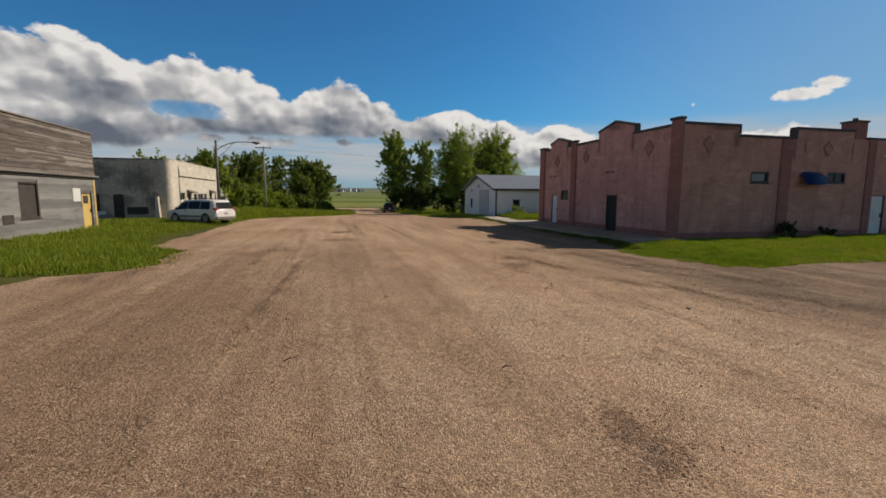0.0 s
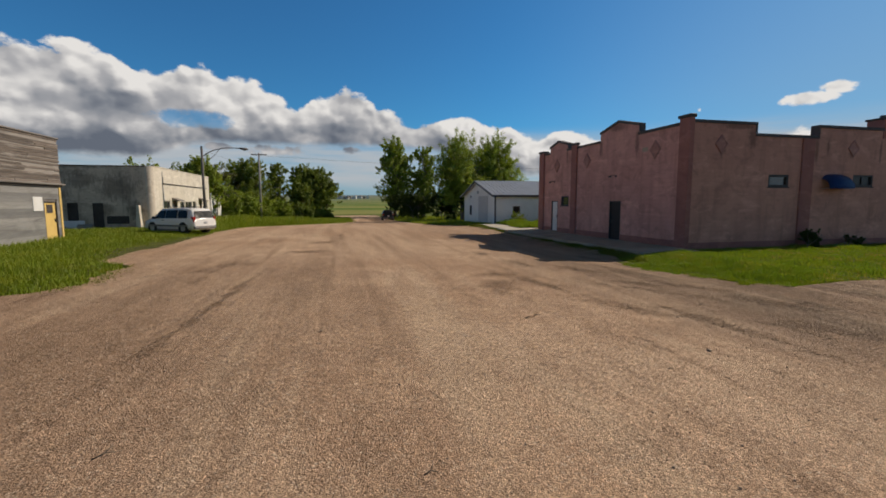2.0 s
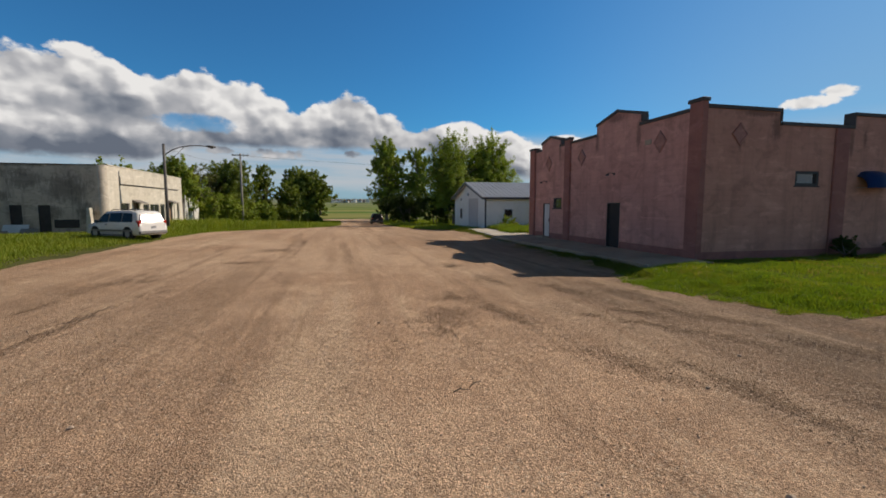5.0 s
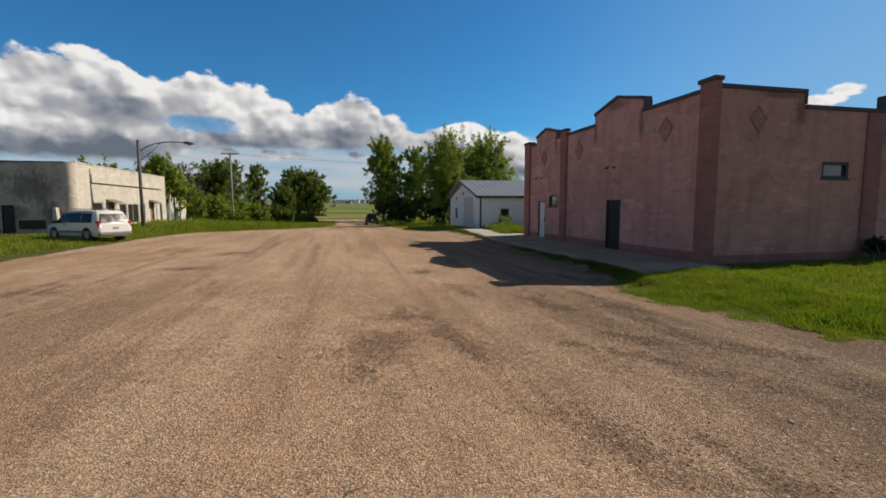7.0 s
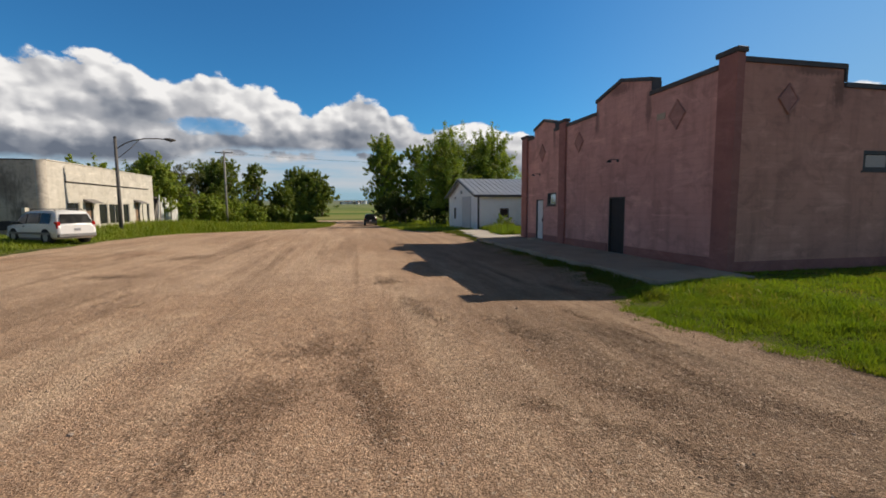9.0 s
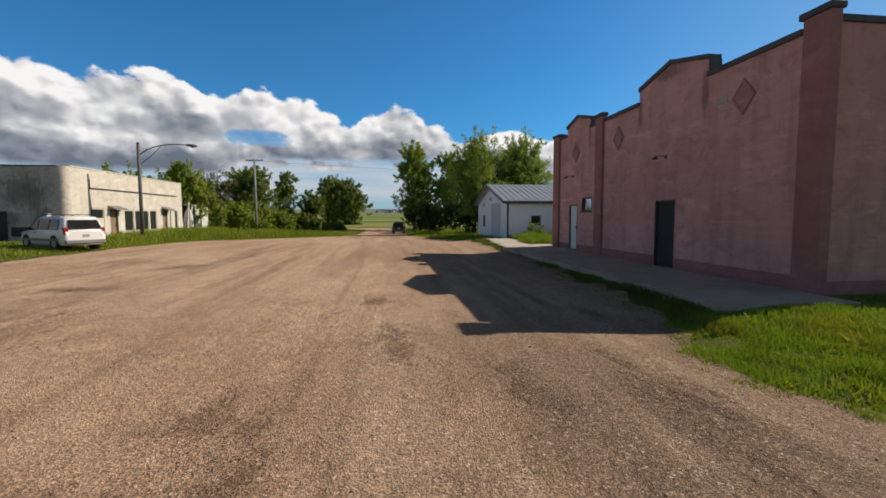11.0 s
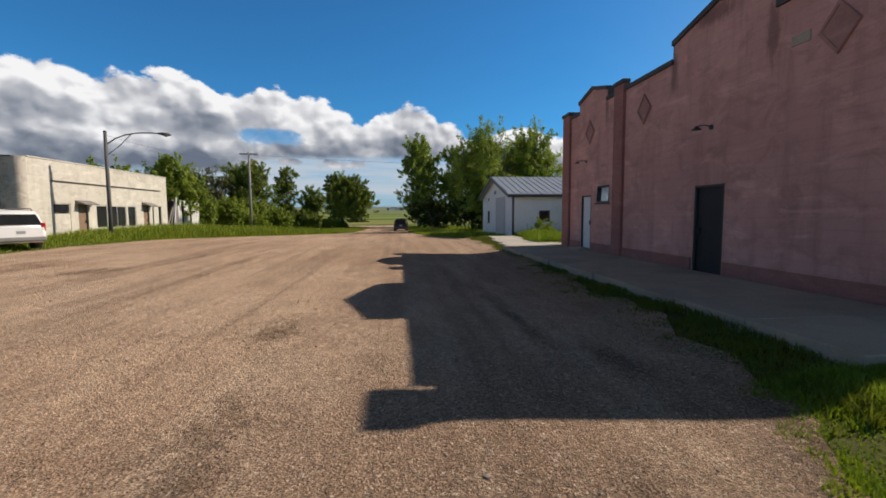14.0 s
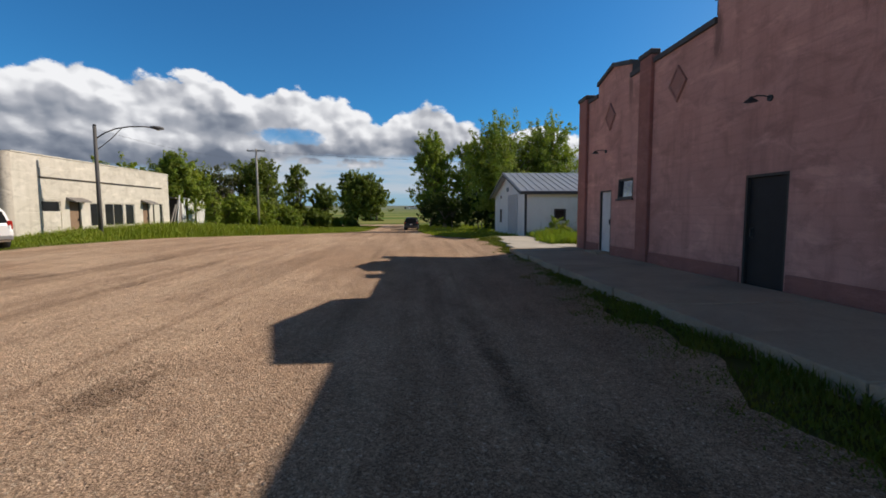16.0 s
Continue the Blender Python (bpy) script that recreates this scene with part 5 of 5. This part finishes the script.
def wire(a, b, sag, label, radius=0.008):
    a, b = Vector(a), Vector(b)
    pts = [a.lerp(b, k / 14) - Vector((0, 0, sag * 4 * (k / 14) * (1 - k / 14))) for k in range(15)]
    ob = part("overhead_wire", tube(pts, radius, 4), M_IRON)
    return tagged(ob, label, "wire", "overhead wires")


for x in (-1.0, 1.0):
    wire((-25.85 + x, 52.8, 9.0), (60, 62.0 + x, 9.6), 1.2, "thin dark overhead wire sagging between poles")
wire((-26.4, 26.35, 6.75), (-25.85, 52.8, 8.2), 0.5, "thin dark overhead wire sagging between poles")

# ---- plants ----
def blades(name, xs, ys, level, height, width, mat, label, lean=0.5, seed=1):
    """Two-step grass blades, bent and turned at random."""
    g = np.random.default_rng(seed)
    n = len(xs)
    a = g.uniform(0, math.tau, n)
    h = height * g.uniform(0.45, 1.15, n)
    w = width * g.uniform(0.6, 1.3, n)
    b = g.uniform(0, math.tau, n)
    t = lean * g.random(n) * h
    base = np.stack([xs, ys, level - 0.02], 1)
    side = np.stack([np.cos(a), np.sin(a), np.zeros(n)], 1) * w[:, None] * 0.5
    bend = np.stack([np.cos(b), np.sin(b), np.zeros(n)], 1) * t[:, None]
    up = np.array([0, 0, 1.0])
    mid = base + up * (h * 0.55)[:, None] + bend * 0.3
    V = np.stack([base - side, base + side, mid - side * 0.8, mid + side * 0.8, base + up * h[:, None] + bend], 1)
    F = np.array([(0, 1, 3), (0, 3, 2), (2, 3, 4)])
    return bulk(name, V.reshape(-1, 3), (F[None] + 5 * np.arange(n)[:, None, None]).reshape(-1, 3), mat, label, "grass")


def patchy(xs, ys, scale, seed):
    return np.array([noise.noise((x * scale, y * scale, seed)) for x, y in zip(xs, ys)])


g = np.random.default_rng(11)
# lawn south of the pink building
n = 190000
x, y = g.uniform(-5.2, 24, n), g.uniform(-8.4, -0.05, n)
dense = np.exp(-np.clip(x - 2, 0, None) / 9)
w = patchy(x, y, 0.9, 1.0)
ok = (x > side_of(RIGHT, y) + wander(y, 4.0) - 0.05 + 0.35 * patchy(x, y, 3.0, 4.0)) & (g.random(n) < (0.35 + 0.65 * dense) * np.clip((y + 8.6 + 0.9 * w) / 1.8, 0.08, 1)) & (w > -0.8 + 0.3 * g.random(n)) & ((x > -0.1) | (y < -1.05))
x, y, w = x[ok], y[ok], w[ok]
blades("lawn_grass", x, y, ground_level(x, y) - 0.04, 0.05 + 0.17 * np.clip(w + 0.10, 0, 1) + 0.08 * np.clip(patchy(x, y, 2.4, 3.0), 0, 1) + 0.06 * (y > -0.5), 0.020, M_LAWN, "bright green rough lawn beside the pink building", 0.9, 2)
n = 70000
x, y = g.uniform(-5.2, -1.0, n), g.uniform(-7.6, -1.0, n)
w = patchy(x, y, 1.6, 12.0)
ok = (x > side_of(RIGHT, y) + wander(y, 4.0) - 0.12 + 0.35 * patchy(x, y, 3.0, 4.0)) & (w > -0.75 + 0.4 * g.random(n)) & (g.random(n) < np.clip((0.6 - x) / 3.0, 0.2, 1))
x, y, w = x[ok], y[ok], w[ok]
blades("lawn_grass", x, y, ground_level(x, y) - 0.04, 0.07 + 0.16 * np.clip(w + 0.2, 0, 1), 0.013, M_LAWN, "rough green lawn clumps at the corner of the gravel", 1.0, 8)
n = 16000
x, y = g.uniform(-4.5, 20, n), g.uniform(-8, -0.3, n)
ok = (x > side_of(RIGHT, y)) & ((patchy(x, y, 0.7, 9.0) > 0.12) | (y < -6.6 - 1.2 * g.random(n))) & ((x > -0.1) | (y < -1.1))
x, y = x[ok], y[ok]
blades("dry_grass", x, y, ground_level(x, y) - 0.04, np.full(len(x), 0.13), 0.02, M_DRY, "dry straw-coloured grass tufts in the lawn", 1.2, 3)
# verge between pavement and street
n = 90000
y = g.uniform(-2.0, 25.4, n)
x = g.uniform(-5.0, -1.6, n)
right = side_of(RIGHT, y) + wander(y, 4.0)
inner = np.where(y < 14.7, -2.80, np.where(y < 17, -2.45, np.where(y < 20.2, -2.15, -1.65))) + 0.14 * patchy(x, y, 2.0, 7.0)
ok = (x < inner) & (x > right - 0.2) & (g.random(n) < np.clip((x - right + 0.1 + 0.4 * patchy(x, y, 2.2, 2.0)) / 0.5, 0, 1)) & (patchy(x, y, 1.6, 5.0) > -0.5 + 0.4 * g.random(n))
x, y = x[ok], y[ok]
blades("verge_grass", x, y, fall(y) + dip(x, y), 0.05 + 0.13 * np.clip(patchy(x, y, 0.9, 6.0) + 0.3, 0, 1) * np.clip((x - side_of(RIGHT, y)) / 0.6, 0.2, 1), 0.020, M_SHADED_VERGE, "green grass verge between pavement and gravel", 0.9, 4)
# rough grass between the pink building and the shed
n = 42000
x, y = g.uniform(-0.9, 12, n), g.uniform(14.7, 26.2, n)
ok = ~((x < 0.7) & (y > 19.9)) & ~((x < -0.4) & (y < 20.4)) & ~((x < 0.95) & (y < 17.05)) & (x < 6 + 6 * g.random(n))
x, y = x[ok], y[ok]
blades("rough_grass", x, y, fall(y) - 0.03, 0.40 + 0.45 * np.clip(patchy(x, y, 0.5, 3.0) + 0.25, 0, 1), 0.035, M_LAWN, "tall bright green weeds beside the white shed", 0.5, 5)
# grass on the west side, short by the street and tall before the old shop
n = 420000
x, y = g.uniform(-44, -11.5, n), -7.2 + 81.2 * g.random(n) ** 1.45
ok = (g.random(n) < np.clip((side_of(LEFT, y) + wander(y, 1.0) + 0.35 + 1.1 * patchy(x, y, 1.1, 8.0) - x) / 1.1, 0, 1)) & ~((x < -30.0) & (y > -5.5) & (y < 12.6)) & ~((x < -29.3) & (y > 22.5) & (y < 40)) & (g.random(n) < np.interp(x, [-44, -32, -20], [0.35, 0.8, 1.0]))
ok &= ~((y > 71.5) & (x < -11))
x, y = x[ok], y[ok]
edge = side_of(LEFT, y) - x
tall = np.clip((edge - 0.6) / 2.0, 0, 1)
shopfront = np.clip(1 - np.abs(y - 35) / 11, 0, 1)
h = 0.05 + 0.10 * np.clip(edge / 1.2, 0, 1) + tall * (0.10 + 0.78 * shopfront ** 0.5 + 0.22 * np.clip(patchy(x, y, 0.35, 2.0) + 0.1, 0, 1) * (0.4 + shopfront))
blades("meadow_grass", x, y, ground_level(x, y) - 0.04, h, np.where(y < 15, 0.030, 0.05), M_TALL, "long green grass along the west side of the street", 0.7, 6)
# grass along the north-east side, under the trees
n = 60000
x, y = g.uniform(-7.2, 22, n), g.uniform(24.5, 74, n)
ok = (x > side_of(RIGHT, y) + wander(y, 4.0) + 0.4 * patchy(x, y, 1.2, 3.0)) & ~((x > 0.4) & (y > 26) & (y < 37.8)) & ~((x > -2.3) & (y < 25.6))
x, y = x[ok], y[ok]
blades("verge_grass", x, y, ground_level(x, y) - 0.04, 0.22 + 0.3 * np.clip(patchy(x, y, 0.4, 1.0) + 0.2, 0, 1), 0.06, M_TALL, "long green grass under the tall trees", 0.6, 7)


def leaf_cloud(blobs, count, size, seed, level=0.0):
    """Leaf pairs in clumps: blobs are (x, y, z, rx, ry, rz); leaves gather in tufts near the blobs' skins."""
    g = np.random.default_rng(seed)
    B = np.array(blobs, float)
    vol = (B[:, 3] * B[:, 4] * B[:, 5]) ** (2 / 3)
    tufts = max(40, count // 60)
    k = g.choice(len(B), tufts, p=vol / vol.sum())
    d = g.normal(size=(tufts, 3)) + np.array([0, 0, 0.25])
    d /= np.linalg.norm(d, axis=1)[:, None]
    r = np.where(g.random(tufts) < 0.75, g.uniform(0.72, 1.0, tufts), g.uniform(0.1, 0.7, tufts))
    C = B[k, :3] + d * B[k, 3:] * r[:, None]
    axis = d * 0.75 + np.array([0, 0, 0.45]) + g.normal(size=(tufts, 3)) * 0.35
    axis /= np.linalg.norm(axis, axis=1)[:, None]
    length = (0.12 + 0.50 * B[k, 3]) * g.uniform(0.55, 1.15, tufts)
    j = g.integers(0, tufts, count)
    along = g.random(count) ** 0.8
    out = g.normal(size=(count, 3))
    out /= np.linalg.norm(out, axis=1)[:, None]
    spread = length[j] * 0.50 * (1.05 - 0.6 * along) * g.random(count) ** 0.4
    P = C[j] + axis[j] * ((along - 0.35) * length[j] * 1.3)[:, None] + out * spread[:, None]
    P[:, 2] = np.maximum(P[:, 2], level + 0.05)
    n = out * 0.7 + d[j] * 0.5 + np.array([0, 0, 0.45]) + g.normal(size=(count, 3)) * 0.45
    n /= np.linalg.norm(n, axis=1)[:, None]
    u = np.cross(n, g.normal(size=(count, 3)))
    u /= np.linalg.norm(u, axis=1)[:, None]
    v = np.cross(n, u)
    s = size * g.uniform(0.55, 1.35, count)[:, None]
    V = np.stack([P - u * s, P + v * s * 0.6, P + u * s, P - v * s * 0.6], 1)
    F = np.array([(0, 1, 2), (0, 2, 3)])
    return V.reshape(-1, 3), (F[None] + 4 * np.arange(count)[:, None, None]).reshape(-1, 3), C


def tree(name, at, height, blobs, count, size, mat, label, seed, trunk=0.22, stems=1, category="tree"):
    """A tapered trunk or several stems, limbs into each clump of the crown, and a leafy crown."""
    rnd = random.Random(seed)
    x, y = at
    z = float(ground_level(x, y)) - 0.05
    ob = thing(name, (x, y, z), 0, label, category)
    wood = bmesh.new()
    for s in range(stems):
        ox, oy = (rnd.uniform(-0.9, 0.9), rnd.uniform(-0.5, 0.5)) if stems > 1 else (0, 0)
        top = max(b[2] for b in blobs) * 0.9
        pts = [(ox * (1 + q), oy * (1 + q), top * q * 0.9) for q in (0, 0.2, 0.45, 0.7, 1.0)]
        pts = [(a + rnd.uniform(-0.12, 0.12) * i, b + rnd.uniform(-0.12, 0.12) * i, c) for i, (a, b, c) in enumerate(pts)]
        tube(pts, [trunk * q for q in (1.25, 1.0, 0.75, 0.5, 0.15)], 8, wood)
        for bx, by, bz, rx, ry, rz in blobs[s::stems]:
            q = rnd.uniform(0.25, 0.6)
            start = Vector(pts[1]).lerp(Vector(pts[3]), q)
            end = Vector((bx, by, bz))
            mid = start.lerp(end, 0.5) + Vector((rnd.uniform(-0.3, 0.3), rnd.uniform(-0.3, 0.3), 0.25))
            tube([start, mid, end], [trunk * 0.45, trunk * 0.3, trunk * 0.1], 6, wood)
            for _ in range(3):
                tip = end + Vector((rnd.uniform(-1, 1) * rx, rnd.uniform(-1, 1) * ry, rnd.uniform(-0.3, 0.95) * rz))
                tube([mid.lerp(end, 0.6), (mid.lerp(end, 0.6) + tip) / 2 + Vector((0, 0, 0.1)), tip], [trunk * 0.16, trunk * 0.1, trunk * 0.04], 5, wood)
    part("trunk", wood, M_BARK, ob, "grey-brown bark")
    V, F, _ = leaf_cloud(blobs, count, size, seed)
    bulk("crown", V, F, mat, "", "", ob)
    return ob


def crown(width, depth, z0, z1, lumps, seed, pointed=0.5):
    """Uneven clumps that fill an upright crown."""
    rnd = random.Random(seed)
    out = []
    tall = z1 - z0
    while len(out) < lumps:
        p = [rnd.uniform(-1, 1) for _ in range(3)]
        if not 0.25 < p[0] ** 2 + p[1] ** 2 + p[2] ** 2 < 1.0:
            continue
        narrow = 1 - pointed * max(0, p[2])
        r = rnd.uniform(0.16, 0.30) * min(width, tall) * (1 - 0.35 * pointed * max(0, p[2]))
        out.append((p[0] * narrow * (width / 2 - r * 0.7), p[1] * narrow * (depth / 2 - r * 0.6), z0 + tall / 2 + p[2] * (tall / 2 - r * 0.7), r, r, r * rnd.uniform(0.85, 1.3)))
    return out


# tall cottonwoods behind the shed
tree("cottonwood_tree", (3.2, 47.0), 13, crown(8.6, 7, 1.4, 12.9, 40, 3, 0.3), 56000, 0.115, M_LEAF_A, "tall green cottonwood with dense full crown", 31, 0.32)
tree("cottonwood_tree", (8.8, 49.0), 13, crown(8.8, 7, 1.4, 12.6, 40, 8, 0.25), 56000, 0.115, M_LEAF_A, "tall green cottonwood with dense full crown", 32, 0.32)
tree("cottonwood_tree", (-4.0, 70.0), 15, crown(7.6, 6, 0.8, 15.4, 36, 5, 0.35), 38000, 0.14, M_LEAF_A, "slender cottonwood with loose airy crown", 33, 0.26)
tree("cottonwood_tree", (1.7, 70.0), 15, crown(5.2, 5, 0.8, 15.9, 26, 6, 0.4), 26000, 0.14, M_LEAF_A, "slender cottonwood with loose airy crown", 34, 0.26)
for k, (x, y, w, h) in enumerate(((-1.6, 58.0, 4.8, 4.0), (2.2, 52.0, 5.6, 4.4), (-3.6, 63.5, 4.4, 3.6), (5.5, 46.0, 5.0, 4.2), (9.5, 46.0, 5.0, 4.2))):
    tree("hedge_bush", (x, y), h, crown(w * 1.25, 4.4, 0.0, h * 1.35, 20, 40 + k, 0.2), 16000, 0.12, M_LEAF_E, "dark dense bush under the tall trees", 50 + k, 0.08, 3, "bush")
# round trees far down the street
tree("elm_tree", (-24.2, 128.0), 14, crown(11.0, 10, -0.6, 14.2, 40, 11, 0.35), 34000, 0.23, M_LEAF_B, "round dark green field tree", 61, 0.3, 2)
tree("elm_tree", (-19.0, 128.0), 14, crown(10.5, 10, -0.6, 13.2, 38, 12, 0.3), 32000, 0.23, M_LEAF_B, "round dark green field tree", 62, 0.3, 2)
# trees and shrubs by the old shop
tree("poplar_tree", (-32.0, 46.0), 7, crown(7.4, 5, 1.2, 8.0, 30, 14, 0.2), 30000, 0.12, M_LEAF_C, "light green young tree before the ruined house", 63, 0.14, 2)
tree("poplar_tree", (-27.6, 45.2), 5, crown(2.6, 2.4, 0.8, 5.0, 9, 15, 0.5), 5000, 0.10, M_LEAF_C, "light green young tree before the ruined house", 64, 0.08, 2)
tree("elm_tree", (-37.5, 60.0), 9, crown(9, 6, 0.6, 9.0, 28, 16, 0.2), 28000, 0.14, M_LEAF_B, "dark green spreading elm behind shrubs", 65, 0.2, 2)
tree("elm_tree", (-38.5, 47.0), 8, crown(7, 6, 1.2, 8.3, 20, 21, 0.2), 16000, 0.13, M_LEAF_C, "green elm rising behind the old shop", 70, 0.2, 2)
tree("bare_elm_tree", (-32.8, 60.0), 9, crown(6, 5, 1.0, 9.2, 18, 17, 0.3), 11000, 0.10, M_LEAF_D, "half-bare grey elm with thin crown", 66, 0.2, 3)
tree("elm_tree", (-29.6, 64.0), 10, crown(8.4, 6, 0.8, 10.6, 34, 18, 0.25), 36000, 0.14, M_LEAF_B, "dark green spreading elm behind shrubs", 67, 0.24, 2)
tree("elm_tree", (-25.4, 70.0), 9, crown(5.0, 4, 1.2, 9.6, 16, 19, 0.2), 15000, 0.13, M_LEAF_B, "leaning elm with open clumps", 68, 0.16, 1)
tree("elm_tree", (-21.6, 71.0), 7, crown(5.0, 4, 0.8, 7.2, 13, 20, 0.3), 12000, 0.13, M_LEAF_B, "leaning elm with open clumps", 69, 0.14, 1)
for k, (x, y, w, h, m) in enumerate(((-28.4, 50.5, 4.2, 4.2, M_LEAF_C), (-26.6, 54.5, 4.6, 4.0, M_LEAF_C), (-28.8, 56.5, 5.0, 4.6, M_LEAF_B), (-24.6, 58.5, 4.6, 3.2, M_LEAF_C), (-22.8, 63.5, 4.6, 2.8, M_LEAF_B), (-20.6, 68.0, 4.0, 2.4, M_LEAF_C), (-18.0, 69.5, 3.4, 1.7, M_LEAF_B))):
    tree("shrub", (x, y), h, crown(w * 1.75, 4.4, -0.4, h, 20, 70 + k, 0.35), 20000, 0.10, m, "light green thicket of caragana shrubs" if m is M_LEAF_C else "dark green thicket shrubs", 80 + k, 0.05, 3, "shrub")
# low shrubs at the foot of the side wall
tree("juniper_bush", (6.65, -0.62), 0.9, crown(1.5, 0.8, 0.0, 0.85, 8, 90, 0.2), 5000, 0.035, M_LEAF_E, "low dark juniper at the foot of the wall", 91, 0.03, 3, "bush")
tree("juniper_bush", (9.2, -0.55), 0.6, crown(1.1, 0.7, 0.0, 0.55, 6, 92, 0.2), 2600, 0.035, M_LEAF_E, "low dark juniper at the foot of the wall", 93, 0.03, 3, "bush")
tree("weed_bush", (2.3, 24.3), 1.2, crown(1.8, 1.4, 0.1, 1.5, 8, 94, 0.4), 2600, 0.05, M_LEAF_C, "tall light green weeds before the shed", 95, 0.02, 3, "shrub")

# far farmstead on the slope
rnd = random.Random(9)
for k in range(18):
    x, y = -24 + 3.5 * k + rnd.uniform(-1.2, 1.2), 740 + rnd.uniform(-30, 30)
    w, d, h = rnd.uniform(2.6, 6.5), rnd.uniform(5, 8), rnd.uniform(3.0, 5.5)
    fh = thing("farm_shed", (x, y, float(fall(y)) - 0.3), rnd.uniform(-15, 15), "small pale farm shed far across the fields", "shed", "sheds of the far farmstead")
    part("wall", box(-w / 2, w / 2, -d / 2, d / 2, 0, h), M_WHITE if k % 3 else M_OLDWOOD, fh)
    part("roof", prism([(-w / 2 - 0.3, h), (w / 2 + 0.3, h), (0, h + 1.6)], lambda u, v, q: (u, q, v), -d / 2 - 0.3, d / 2 + 0.3), M_TINROOF if k % 2 else M_BROWN, fh)

# dry twigs on the gravel
M_TWIG = surface("bare_twigs", (0.10, 0.085, 0.07), (0.15, 0.13, 0.105), 4, 0.95, 20)
for x, y, turn, size in ((-11.56, -9.17, 40, 1.0), (-11.76, -9.24, 10, 0.7), (-17.12, -12.60, 30, 0.8), (-14.48, -13.44, 5, 0.5)):
    tw = thing("twig", (x, y, float(fall(y) + dip(x, y)) + 0.012), turn, "small dry brown twig lying on the gravel", "twig", "twigs on the street")
    part("stem", tube([(0, 0, 0), (0.12 * size, 0.02, 0.012), (0.26 * size, -0.01, 0.0)], [0.006, 0.005, 0.003], 5), M_TWIG, tw)
    part("side_shoot", tube([(0.12 * size, 0.02, 0.012), (0.18 * size, 0.07, 0.03), (0.21 * size, 0.12, 0.03)], [0.004, 0.003, 0.002], 5), M_TWIG, tw)

# pale stones lying loose on the gravel
rnd = random.Random(21)
for x, y, r in ((-7.55, -8.9, 0.03), (-9.9, -11.5, 0.035), (-8.9, -9.75, 0.025), (-6.9, -13.0, 0.04), (-12.3, -6.1, 0.025), (-15.4, -9.2, 0.03), (-7.0, -2.4, 0.025)):
    bm = bmesh.new()
    bmesh.ops.create_icosphere(bm, subdivisions=2, radius=r)
    for v in bm.verts:
        v.co *= rnd.uniform(0.8, 1.15)
        v.co.z *= 0.55
    st = part("stone", bm, M_STONE)
    st.location = (x, y, float(fall(y) + dip(x, y)) + r * 0.3)
    tagged(st, "pale rounded stone lying on the brown gravel", "stone", "loose stones on the street")
